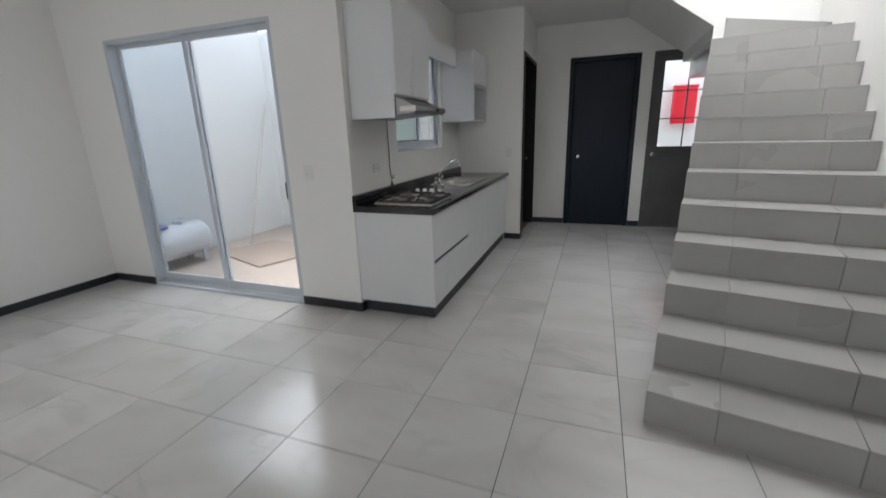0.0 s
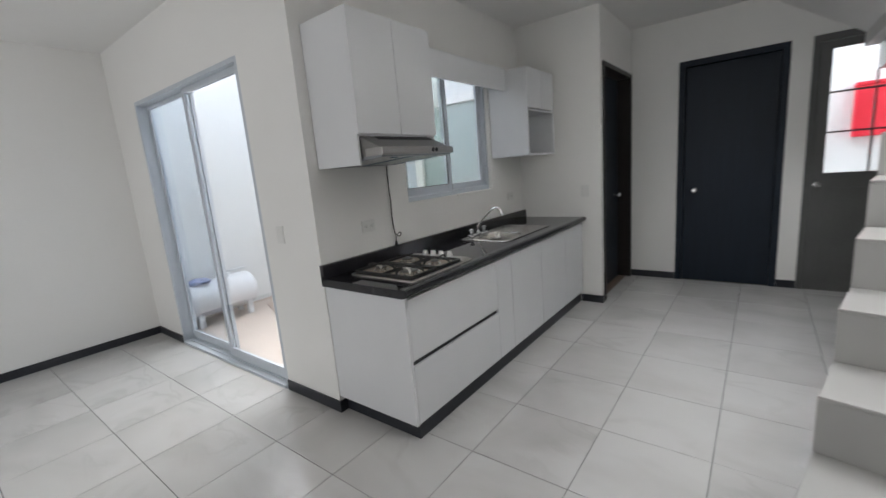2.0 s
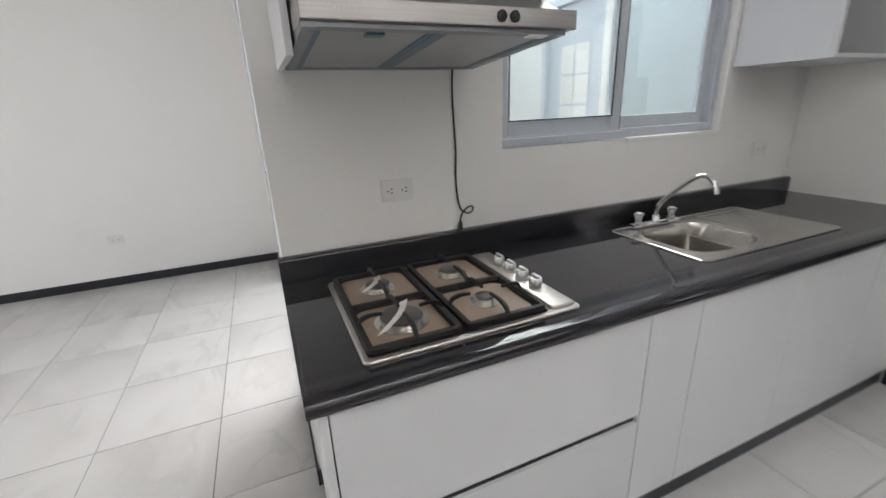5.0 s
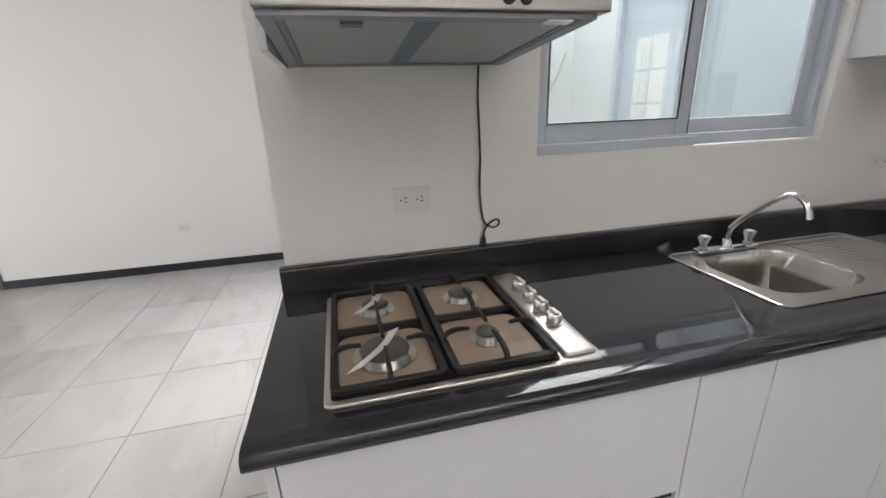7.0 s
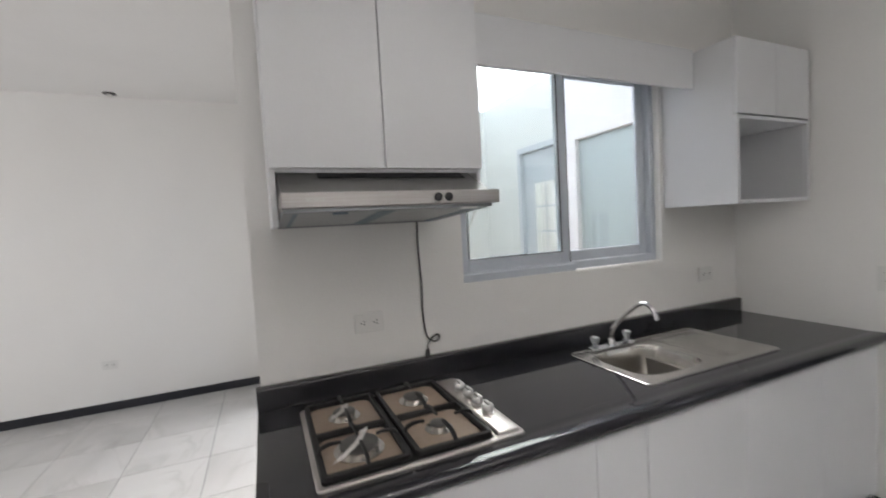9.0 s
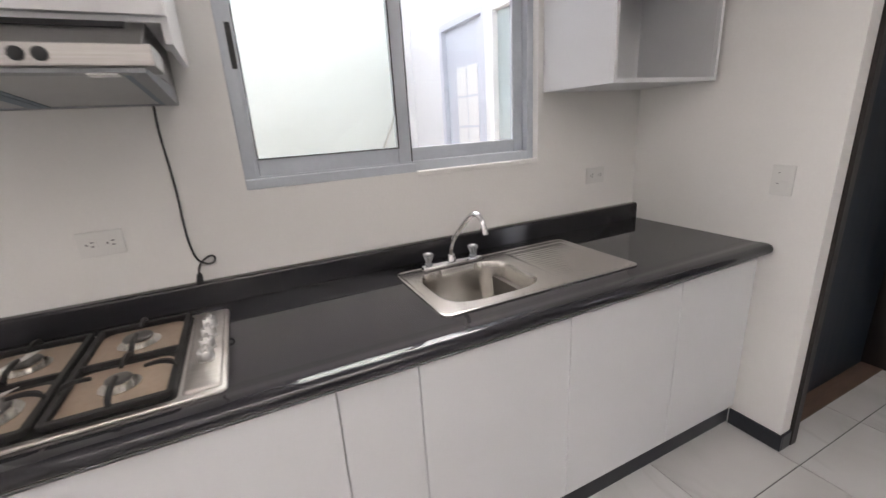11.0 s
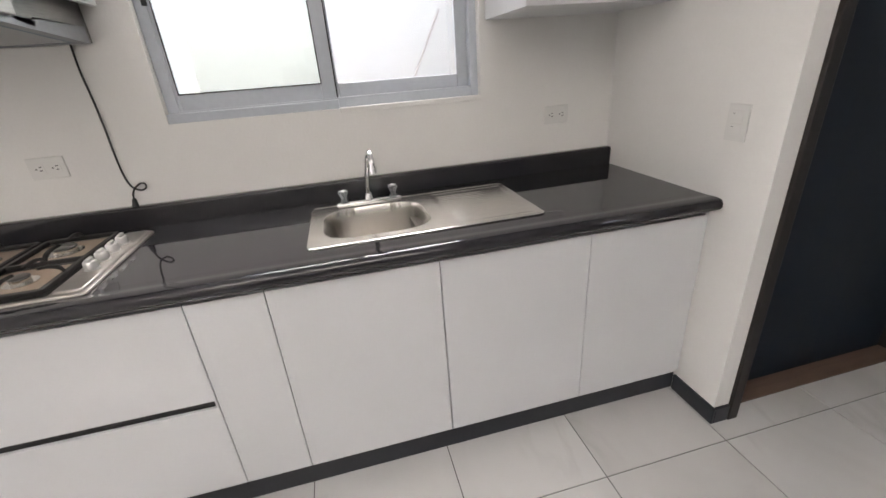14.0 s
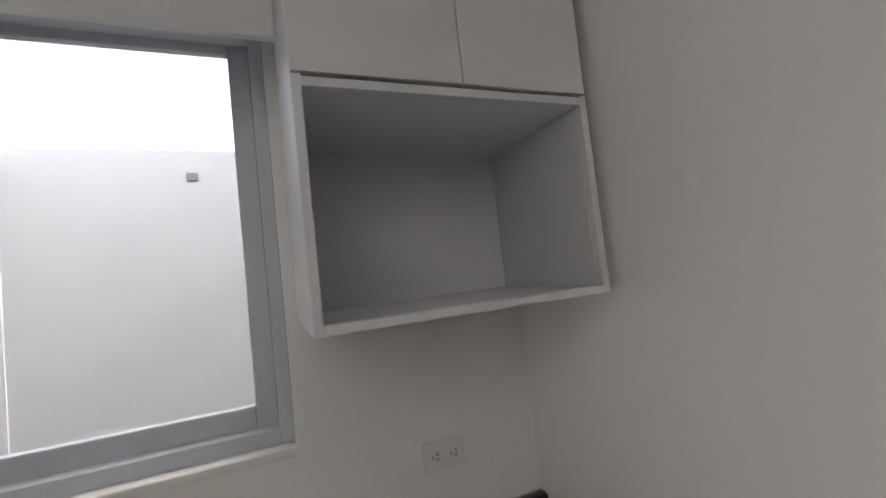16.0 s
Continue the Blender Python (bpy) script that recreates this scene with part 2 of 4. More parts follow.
def tube(points, r, n=12, bm=None):
    """A round bar along a line of points."""
    bm = bm or bmesh.new()
    pts = [Vector(p) for p in points]
    rings = []
    up = Vector((0.13, 0.21, 0.97)).normalized()
    for i, p in enumerate(pts):
        d = (pts[min(i + 1, len(pts) - 1)] - pts[max(i - 1, 0)]).normalized()
        a = d.cross(up).normalized()
        b = d.cross(a)
        rad = r[i] if isinstance(r, (list, tuple)) else r
        rings.append([bm.verts.new(p + rad * (math.cos(2 * math.pi * k / n) * a + math.sin(2 * math.pi * k / n) * b)) for k in range(n)])
    for a, b in zip(rings, rings[1:]):
        for k in range(n):
            j = (k + 1) % n
            bm.faces.new((a[k], a[j], b[j], b[k]))
    bm.faces.new(rings[0])
    bm.faces.new(rings[-1])
    return bm


def bend(points, step=6):
    """Catmull-Rom curve through the points."""
    pts = [Vector(p) for p in points]
    pts = [pts[0]] + pts + [pts[-1]]
    out = []
    for i in range(1, len(pts) - 2):
        a, b, c, d = pts[i - 1:i + 3]
        for k in range(step):
            t = k / step
            out.append(0.5 * (2 * b + (c - a) * t + (2 * a - 5 * b + 4 * c - d) * t * t + (3 * b - a - 3 * c + d) * t ** 3))
    return out + [pts[-2]]


def extrude_y(profile, y0, y1, bm=None):
    """A closed (x, z) outline drawn out from y0 to y1."""
    bm = bm or bmesh.new()
    a = [bm.verts.new((x, y0, z)) for x, z in profile]
    b = [bm.verts.new((x, y1, z)) for x, z in profile]
    bm.faces.new(a)
    bm.faces.new(list(reversed(b)))
    for i in range(len(a)):
        j = (i + 1) % len(a)
        bm.faces.new((a[j], a[i], b[i], b[j]))
    return bm


def rounded_prism(x0, x1, y0, y1, r, z0, z1, bevel=0.0):
    """A flat plate with rounded corners in plan and a softened upper edge."""
    bm = bmesh.new()
    rings = []
    for inset, z in ((0, z0), (0, z1 - bevel), (bevel * 0.35, z1 - bevel * 0.35), (bevel, z1)):
        ring = []
        for cx, cy, a0 in ((x1 - r, y1 - r, 0), (x0 + r, y1 - r, 90), (x0 + r, y0 + r, 180), (x1 - r, y0 + r, 270)):
            for k in range(6):
                a = radians(a0 + 18 * k)
                rr = max(r - inset, 0.0005)
                ring.append(bm.verts.new((cx + rr * math.cos(a), cy + rr * math.sin(a), z)))
        rings.append(ring)
    for a, b in zip(rings, rings[1:]):
        for i in range(len(a)):
            j = (i + 1) % len(a)
            bm.faces.new((a[i], a[j], b[j], b[i]))
    bm.faces.new(rings[0])
    bm.faces.new(rings[-1])
    return bm


def ring_bar(x0, x1, y0, y1, r, w, z0, z1):
    """A bar of width w bent round a rounded rectangle, its outer side on the rectangle."""
    bm = bmesh.new()
    sections = []
    for cx, cy, a0 in ((x1 - r, y1 - r, 0), (x0 + r, y1 - r, 90), (x0 + r, y0 + r, 180), (x1 - r, y0 + r, 270)):
        for k in range(6):
            a = radians(a0 + 18 * k)
            c, s_ = math.cos(a), math.sin(a)
            sections.append([bm.verts.new((cx + q * c, cy + q * s_, z)) for q, z in ((r, z0), (r, z1 - 0.002), (r - 0.002, z1), (r - w + 0.002, z1), (r - w, z1 - 0.002), (r - w, z0))])
    n = len(sections)
    for i in range(n):
        a, b = sections[i], sections[(i + 1) % n]
        for k in range(6):
            j = (k + 1) % 6
            bm.faces.new((a[k], b[k], b[j], a[j]))
    return bm


def plan_prism(outline, z0, z1, bm=None):
    bm = bm or bmesh.new()
    a = [bm.verts.new((x, y, z0)) for x, y in outline]
    b = [bm.verts.new((x, y, z1)) for x, y in outline]
    bm.faces.new(a)
    bm.faces.new(b)
    for i in range(len(a)):
        j = (i + 1) % len(a)
        bm.faces.new((a[i], a[j], b[j], b[i]))
    return bm


def structure(name, bm, mat, label="", parent=None):
    return tagged(part(name, bm, mat, parent), label, kind="structure")


# ---- plan ----
WEST, SLIDER_Y, KIT_X, END_Y, SIDE_X, HALL_Y, SOUTH = -4.44, 3.00, -1.40, 5.73, -0.55, 6.91, -1.9
JAMB_Y = 5.80
CEIL, PATIO_N, PATIO_TOP = 2.86, 5.82, 2.99
TURN_A = radians(12.3)
UP = Vector((math.sin(TURN_A), math.cos(TURN_A), 0))
RIGHT = Vector((math.cos(TURN_A), -math.sin(TURN_A), 0))
FOOT, RISE, RUN, WIDTH, SUNK = Vector((0.68, 2.20, 0)), 0.187, 0.287, 1.04, 0.003


def stair_point(along, across, z):
    p = FOOT + UP * along + RIGHT * across
    return Vector((p.x, p.y, z))


def wall(name, x0, x1, y0, y1, z0, z1, holes, axis, mat=None, label="white painted plaster wall"):
    """A wall with real openings: holes are (from, to, bottom, top) along its length."""
    lo, hi = (x0, x1) if axis == "x" else (y0, y1)
    near, back = (y0, y1) if axis == "x" else (x0, x1)
    us = sorted({lo, hi, *[h[0] for h in holes], *[h[1] for h in holes]})
    zs = sorted({z0, z1, *[h[2] for h in holes], *[h[3] for h in holes]})

    def solid(i, k):
        if not (0 <= i < len(us) - 1 and 0 <= k < len(zs) - 1):
            return False
        u, z = (us[i] + us[i + 1]) / 2, (zs[k] + zs[k + 1]) / 2
        return not any(h[0] < u < h[1] and h[2] < z < h[3] for h in holes)
    bm, made = bmesh.new(), {}

    def v(i, k, side):
        if (i, k, side) not in made:
            w = back if side else near
            made[i, k, side] = bm.verts.new((us[i], w, zs[k]) if axis == "x" else (w, us[i], zs[k]))
        return made[i, k, side]
    for i in range(len(us) - 1):
        for k in range(len(zs) - 1):
            if not solid(i, k):
                continue
            for side in (0, 1):
                bm.faces.new((v(i, k, side), v(i + 1, k, side), v(i + 1, k + 1, side), v(i, k + 1, side)))
            for ok, p, q in ((solid(i - 1, k), (i, k), (i, k + 1)), (solid(i + 1, k), (i + 1, k), (i + 1, k + 1)), (solid(i, k - 1), (i, k), (i + 1, k)), (solid(i, k + 1), (i, k + 1), (i + 1, k + 1))):
                if not ok:
                    bm.faces.new((v(*p, 0), v(*q, 0), v(*q, 1), v(*p, 1)))
    return structure(name, bm, mat or M_WALL, label)


SLIDE = (-3.85, -1.99, 0.0, 2.31)
KWIN = (3.845, 5.082, 1.27, 2.305)
wall("wall_west", WEST - 0.15, WEST, SOUTH, SLIDER_Y + 0.15, 0, CEIL, [(-0.86, 0.12, 0.0, 2.3)], "y")
wall("wall_south", WEST, 2.3, SOUTH - 0.15, SOUTH, 0, CEIL, [], "x")
wall("wall_slider", WEST, KIT_X, SLIDER_Y, SLIDER_Y + 0.15, 0, CEIL, [SLIDE], "x")
wall("wall_kitchen", KIT_X - 0.15, KIT_X, SLIDER_Y + 0.15, END_Y, 0, CEIL, [KWIN], "y")
wall("wall_kitchen_end", KIT_X - 0.15, SIDE_X, END_Y, JAMB_Y, 0, CEIL, [], "x")
wall("wall_passage", SIDE_X - 0.22, SIDE_X, JAMB_Y, HALL_Y, 0, CEIL, [(JAMB_Y, HALL_Y - 0.02, 0.0, 2.38)], "y")
wall("wall_hall", SIDE_X - 0.15, 3.2, HALL_Y, HALL_Y + 0.15, 0, 5.6, [(-0.06, 0.87, 0.0, 2.41), (1.03, 1.95, 0.0, 2.41)], "x")
# walls that close the stair and the rooms behind doors
east = [stair_point(-0.02, WIDTH, 0), stair_point(5.4, WIDTH, 0), stair_point(5.4, WIDTH + 0.15, 0), stair_point(-0.02, WIDTH + 0.15, 0)]
structure("wall_stair", plan_prism([(p.x, p.y) for p in east], 0, 5.6), M_WALL, "white painted stairwell wall")
sx = stair_point(-0.02, WIDTH, 0)
wall("wall_east", sx.x, sx.x + 0.15, SOUTH, sx.y, 0, CEIL, [], "y")

# ceiling with the stairwell cut out
bm = box(WEST, 0.62, SOUTH, SLIDER_Y, CEIL, CEIL + 0.2)
box(KIT_X - 0.15, 0.62, SLIDER_Y + 0.001, HALL_Y, CEIL, CEIL + 0.2, bm=bm)
box(0.62, 3.2, SOUTH, 2.4, CEIL, CEIL + 0.2, bm=bm)
structure("ceiling", bm, M_CEIL, "white painted plaster ceiling")
bm = box(0.47, 0.62, 2.4, HALL_Y, CEIL + 0.2, 5.6)
box(0.62, 3.2, 2.25, 2.4, CEIL + 0.2, 5.6, bm=bm)
structure("wall_stairwell_upper", bm, M_WALL, "white upper wall round the stairwell")
bm = box(0.62, 3.2, 2.4, 3.4, 5.6, 5.7)
box(0.62, 3.2, 5.6, HALL_Y + 0.15, 5.6, 5.7, bm=bm)
structure("ceiling_upper", bm, M_CEIL, "white ceiling above the stairwell, open at its skylight")

# slab under the tiles
bm = box(WEST - 0.15, 3.2, SOUTH, SLIDER_Y + 0.15, -0.15, -0.004)
box(KIT_X - 0.15, 3.2, SLIDER_Y + 0.15, HALL_Y + 0.15, -0.15, -0.004, bm=bm)
floor = structure("floor", bm, M_GROUT, "pale marble-look glazed tile floor with grey joints")

# patio
PATIO_W = -4.60
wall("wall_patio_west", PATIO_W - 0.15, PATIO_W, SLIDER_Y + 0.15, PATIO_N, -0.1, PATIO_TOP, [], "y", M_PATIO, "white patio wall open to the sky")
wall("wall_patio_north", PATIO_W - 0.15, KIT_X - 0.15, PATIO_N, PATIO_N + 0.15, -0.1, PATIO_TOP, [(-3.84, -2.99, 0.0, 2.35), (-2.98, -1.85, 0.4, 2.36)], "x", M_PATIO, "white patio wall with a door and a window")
structure("ground", box(PATIO_W - 0.15, KIT_X - 0.15, SLIDER_Y + 0.15, PATIO_N + 0.15, -0.15, -0.02), M_GROUND, "warm tan patio floor")
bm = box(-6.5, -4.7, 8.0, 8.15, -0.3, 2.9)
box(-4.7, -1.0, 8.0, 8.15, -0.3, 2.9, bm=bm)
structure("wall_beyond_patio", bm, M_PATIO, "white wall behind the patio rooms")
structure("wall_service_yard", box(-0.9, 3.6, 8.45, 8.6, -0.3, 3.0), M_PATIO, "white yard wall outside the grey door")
bm = box(-60, 60, -60, 60, -0.4, -0.3)
structure("ground_outside", bm, M_GROUND, "bare ground outside the house")


# ---- staircase ----
stairs = thing("staircase", "tiled straight staircase in pale marble-look tile, winding at its top", "stairs", (FOOT.x, FOOT.y, -SUNK))
stairs.rotation_euler = (0, 0, -TURN_A)
N_STEPS = 12
bm = bmesh.new()
outline = []
for i in range(N_STEPS):
    outline += [(i * RUN + 0.012, i * RISE), (i * RUN + 0.012, (i + 1) * RISE - 0.012)]
outline += [((N_STEPS - 1) * RUN + 0.28, N_STEPS * RISE - 0.012), ((N_STEPS - 1) * RUN + 0.28, 1.9), (0.6, 0.0)]
sides = [[bm.verts.new((x, y, z)) for y, z in outline] for x in (0.004, WIDTH - 0.002)]
bm.faces.new(sides[0])
bm.faces.new(sides[1])
for i in range(len(outline)):
    j = (i + 1) % len(outline)
    bm.faces.new((sides[0][i], sides[0][j], sides[1][j], sides[1][i]))
part("core", bm, M_STEP_DIM, stairs)
cuts = (0.0, 0.305, 0.80, WIDTH - 0.002)
for a, b in zip(cuts, cuts[1:]):
    riser_mesh = tread_mesh = None
    for i in range(N_STEPS):
        if riser_mesh is None:
            o = part("riser_tile", box(a + 0.0015, b - 0.0015, 0, 0.012, 0.0, RISE - 0.013, 0.001), M_STEP_DIM, stairs)
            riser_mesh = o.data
            p = part("tread_tile", box(a + 0.0015, b - 0.0015, -0.0012, RUN - 0.0005, -0.0125, 0.0, 0.002), M_STEP_DIM, stairs)
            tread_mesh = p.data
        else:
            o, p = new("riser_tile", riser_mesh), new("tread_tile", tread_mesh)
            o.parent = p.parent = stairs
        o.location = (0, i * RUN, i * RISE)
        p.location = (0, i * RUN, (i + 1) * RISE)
# the winding top: flat prisms round the inner corner, then steps that climb over the passage
top = thing("upper_stair", "white upper stair flight that turns above the grey door", "stairs", (0, 0, 0))
z12, YS, YN = N_STEPS * RISE - SUNK, 5.31, HALL_Y - 0.001
wall_at = stair_point(4.2, WIDTH - 0.002, 0)
wall_end = stair_point(4.6, WIDTH - 0.002, 0)


def upper(name, outline, z0, z1, label=""):
    part(name, plan_prism(outline, z0, z1), M_STEP_DIM, top, label)


r12 = stair_point(11 * RUN + 0.29, WIDTH - 0.002, 0)
upper("winder", [(1.462, YS + 0.03), (wall_at.x, wall_at.y), (wall_end.x, wall_end.y), (2.62, YN), (1.462, YN)], z12 - 0.2, z12 + RISE)
upper("winder_tread", [(1.40, YS + 0.03), (r12.x, r12.y), (wall_at.x, wall_at.y - 0.002), (1.462, YS + 0.026)], z12 - 0.03, z12 - 0.0005)
bm = bmesh.new()
prof = [(1.46, z12 + RISE), (1.46, z12 + 2 * RISE), (1.205, z12 + 2 * RISE), (1.205, z12 + 3 * RISE), (0.95, z12 + 3 * RISE), (0.95, z12 + 4 * RISE), (0.70, z12 + 4 * RISE), (0.70, z12 + 5 * RISE), (0.625, z12 + 5 * RISE), (0.625, 2.88), (1.368, 2.36), (1.368, z12 + 0.003), (1.46, z12 + 0.003)]
sides = [[bm.verts.new((x, y, z)) for x, z in prof] for y in (YS, YN)]
bm.faces.new(sides[0])
bm.faces.new(sides[1])
for i in range(len(prof)):
    j = (i + 1) % len(prof)
    bm.faces.new((sides[0][i], sides[0][j], sides[1][j], sides[1][i]))
part("flight", bm, M_WALL, top, "white plastered flight with a sloping underside")


# ---- doors ----
def passage_door(name, label, width, height, knob_left=True, mat=M_DOOR, frame_mat=M_JAMB, frame=0.06, depth=0.15, lever=False, leaf_back=0.05, knob_in=0.07, at=(0, 0, 0), turn=0):
    """A door in its opening: x along the wall from the origin, y into the wall."""
    d = thing(name, label, "door", at)
    d.rotation_euler = (0, 0, radians(turn))
    bm = box(0, frame, -0.015, depth, 0, height, 0.003)
    box(width - frame, width, -0.015, depth, 0, height, 0.003, bm=bm)
    box(frame + 0.0005, width - frame - 0.0005, -0.015, depth, height - frame, height, 0.003, bm=bm)
    part("door_frame", bm, frame_mat, d, "dark door frame")
    part("leaf", box(frame + 0.003, width - frame - 0.003, leaf_back, leaf_back + 0.04, -0.0038, height - frame - 0.003, 0.002), mat, d)
    kx = frame + knob_in if knob_left else width - frame - knob_in
    # unseen strips behind the leaf, added to block light through its gap
    stop = box(frame - 0.001, frame + 0.014, leaf_back + 0.0405, leaf_back + 0.058, 0, height - frame + 0.001)
    box(width - frame - 0.014, width - frame + 0.001, leaf_back + 0.0405, leaf_back + 0.058, 0, height - frame + 0.001, bm=stop)
    box(frame + 0.0145, width - frame - 0.0145, leaf_back + 0.0405, leaf_back + 0.058, height - frame - 0.014, height - frame + 0.001, bm=stop)
    part("door_stop", stop, frame_mat, d)
    h = part("door_knob", lathe([(0.028, 0.0), (0.028, -0.008), (0.012, -0.012), (0.011, -0.035), (0.024, -0.045), (0.028, -0.058), (0.022, -0.07), (0.006, -0.073)], (kx, leaf_back, 1.03), axis="Y"), M_CHROME, d, "round chrome knob", True)
    if lever:
        s = 1 if knob_left else -1
        part("lever", tube(bend([(kx, leaf_back - 0.05, 1.03), (kx + s * 0.05, leaf_back - 0.058, 1.032), (kx + s * 0.11, leaf_back - 0.05, 1.026)]), 0.009), M_CHROME, h, "chrome lever", True)
    return d


passage_door("door_hall", "closed dark navy flush door in a dark frame between white walls", 0.93, 2.41, True, frame_mat=M_DOOR, at=(-0.06, HALL_Y, 0), knob_in=0.11)
passage_door("door_side", "closed dark door with a lever in a deep dark frame beside the kitchen", 1.085, 2.38, False, frame_mat=M_JAMB, frame=0.045, leaf_back=0.135, depth=0.185, lever=True, knob_in=0.15, at=(SIDE_X, JAMB_Y, 0), turn=90)
structure("threshold", box(SIDE_X - 0.134, SIDE_X - 0.042, JAMB_Y + 0.048, HALL_Y - 0.068, 0.0, 0.006), M_WOOD, "brown wooden threshold strip in the doorway")
passage_door("door_west", "grey metal door with a lever in the white wall", 0.98, 2.3, False, mat=M_GREY, frame_mat=M_GREY, frame=0.035, leaf_back=0.02, lever=True, knob_in=0.05, at=(WEST, -0.86, 0), turn=90)

gd = thing("door_yard", "grey metal door with a six pane frosted window beside the stairs", "door", (1.03, HALL_Y, 0))
bm = box(0, 0.05, -0.02, 0.10, 0, 2.41, 0.003)
box(0.87, 0.92, -0.02, 0.10, 0, 2.41, 0.003, bm=bm)
box(0.0505, 0.8695, -0.02, 0.10, 2.35, 2.41, 0.003, bm=bm)
part("door_frame", bm, M_GREY, gd)
bm = box(0.053, 0.14, 0.0, 0.045, 0.008, 2.345, 0.002)
box(0.75, 0.867, 0.0, 0.045, 0.008, 2.345, 0.002, bm=bm)
box(0.1402, 0.7498, 0.0, 0.045, 0.008, 1.16, 0.002, bm=bm)
box(0.1402, 0.7498, 0.0, 0.045, 2.28, 2.345, 0.002, bm=bm)
part("leaf", bm, M_GREY, gd)
part("raised_panel", box(0.17, 0.72, -0.006, 0.0, 0.12, 1.02, 0.003), M_GREY, gd)
for z in (1.535, 1.895):
    part("glazing_bar", box(0.1405, 0.7495, 0.008, 0.03, z - 0.008, z + 0.008), M_GREY, gd)
part("glazing_bar", box(0.437, 0.453, 0.0085, 0.0295, 1.161, 2.279), M_GREY, gd)
for a, b in ((0.141, 0.4365), (0.4535, 0.749)):
    for c, d in ((1.161, 1.5265), (1.5435, 1.8865), (1.9035, 2.279)):
        o = part("pane", box(a, b, 0.016, 0.02, c, d), M_GLASS, gd, "clear pane")
        o.visible_shadow = False
part("door_knob", lathe([(0.028, 0.0), (0.028, -0.008), (0.012, -0.012), (0.011, -0.035), (0.026, -0.05), (0.02, -0.065), (0.004, -0.067)], (0.10, 0.0, 1.05), axis="Y"), M_CHROME, gd, "round chrome knob", True)

box_out = thing("wall_box", "bright red plastic box hung on the white yard wall", "box", (1.68, 8.45, 1.47))
part("body", box(-0.17, 0.17, -0.16, 0.0, 0, 0.555, 0.012), M_RED, box_out)
part("lid", box(-0.175, 0.175, -0.165, 0.0, 0.557, 0.60, 0.008), M_RED, box_out)


# ---- sliding patio door ----
sd = thing("sliding_door", "grey aluminium two panel sliding glass door to the patio", "sliding door", (SLIDE[0], SLIDER_Y, 0))
W, H = SLIDE[1] - SLIDE[0], SLIDE[3]
bm = box(0, 0.03, 0.0, 0.14, 0, H, 0.002)
box(W - 0.035, W, 0.0, 0.14, 0, H, 0.002, bm=bm)
box(0.0305, W - 0.0355, 0.0, 0.14, H - 0.032, H, 0.002, bm=bm)
box(0.0305, W - 0.0355, -0.012, 0.14, -0.004, 0.022, 0.002, bm=bm)
for y in (0.03, 0.075, 0.115):
    box(0.046, W - 0.036, y, y + 0.006, 0.0222, 0.034, bm=bm)
part("door_frame", bm, M_ALU, sd)


def sash(name, x0, x1, y, z0, z1, stile, rail_low, rail_top, parent, glass, axis="x", thick=0.028, label=""):
    """A glazed sash; with axis y it stands in a wall that runs along y."""
    def b(a, c, p, q, r, s, bv=0.0, bm=None):
        return box(a, c, p, q, r, s, bv, bm) if axis == "x" else box(p, q, a, c, r, s, bv, bm)
    s = part(name, b(x0, x0 + stile, y, y + thick, z0, z1, 0.003), M_ALU, parent, label)
    part("stile", b(x1 - stile, x1, y, y + thick, z0, z1, 0.003), M_ALU, s)
    part("rail", b(x0 + stile + 0.0005, x1 - stile - 0.0005, y, y + thick, z0, z0 + rail_low, 0.003), M_ALU, s)
    part("rail", b(x0 + stile + 0.0005, x1 - stile - 0.0005, y, y + thick, z1 - rail_top, z1, 0.003), M_ALU, s)
    g = part("pane", b(x0 + stile - 0.004, x1 - stile + 0.004, y + thick / 2 - 0.002, y + thick / 2 + 0.002, z0 + rail_low - 0.004, z1 - rail_top + 0.004), glass, s, "glass pane tinted to dim the view")
    g.visible_shadow = False
    return s


sash("sash", 0.028, 0.945, 0.085, 0.035, H - 0.033, 0.036, 0.075, 0.03, sd, M_TINT)
s2 = sash("sash", 0.90, W - 0.030, 0.04, 0.035, H - 0.033, 0.042, 0.085, 0.045, sd, M_SLIDER_DIM)
part("pull_handle", box(W - 0.076, W - 0.058, 0.030, 0.0395, 0.93, 1.07, 0.003), M_BLACK, s2, "black pull handle")

# ---- kitchen window ----
kw = thing("window_kitchen", "grey aluminium sliding window over the sink, in a white reveal", "window", (KIT_X, 0, 0))
y0, y1, z0, z1 = KWIN
bm = box(-0.11, -0.035, y0, y0 + 0.04, z0, z1, 0.002)
box(-0.11, -0.035, y1 - 0.032, y1, z0, z1, 0.002, bm=bm)
box(-0.11, -0.035, y0 + 0.0405, y1 - 0.0325, z1 - 0.035, z1, 0.002, bm=bm)
box(-0.11, -0.035, y0 + 0.0405, y1 - 0.0325, z0, z0 + 0.04, 0.002, bm=bm)
part("window_frame", bm, M_ALU, kw)
part("outer_rail", box(-0.0345, -0.002, y0 + 0.001, 4.479, z0 + 0.0005, z0 + 0.034, 0.002), M_ALU, kw)
wl = sash("sash", y0 - 0.005, 4.475, -0.068, z0 + 0.035, z1 - 0.03, 0.055, 0.065, 0.03, kw, M_GREEN, "y", 0.025)
sash("sash", 4.437, y1 - 0.032, -0.098, z0 + 0.035, z1 - 0.03, 0.050, 0.058, 0.03, kw, M_PALE_DIM, "y", 0.025)
gasket = box(-0.0425, -0.038, y0 + 0.0505, y0 + 0.055, z0 + 0.101, z1 - 0.061)
box(-0.0425, -0.038, 4.4195, 4.424, z0 + 0.101, z1 - 0.061, bm=gasket)
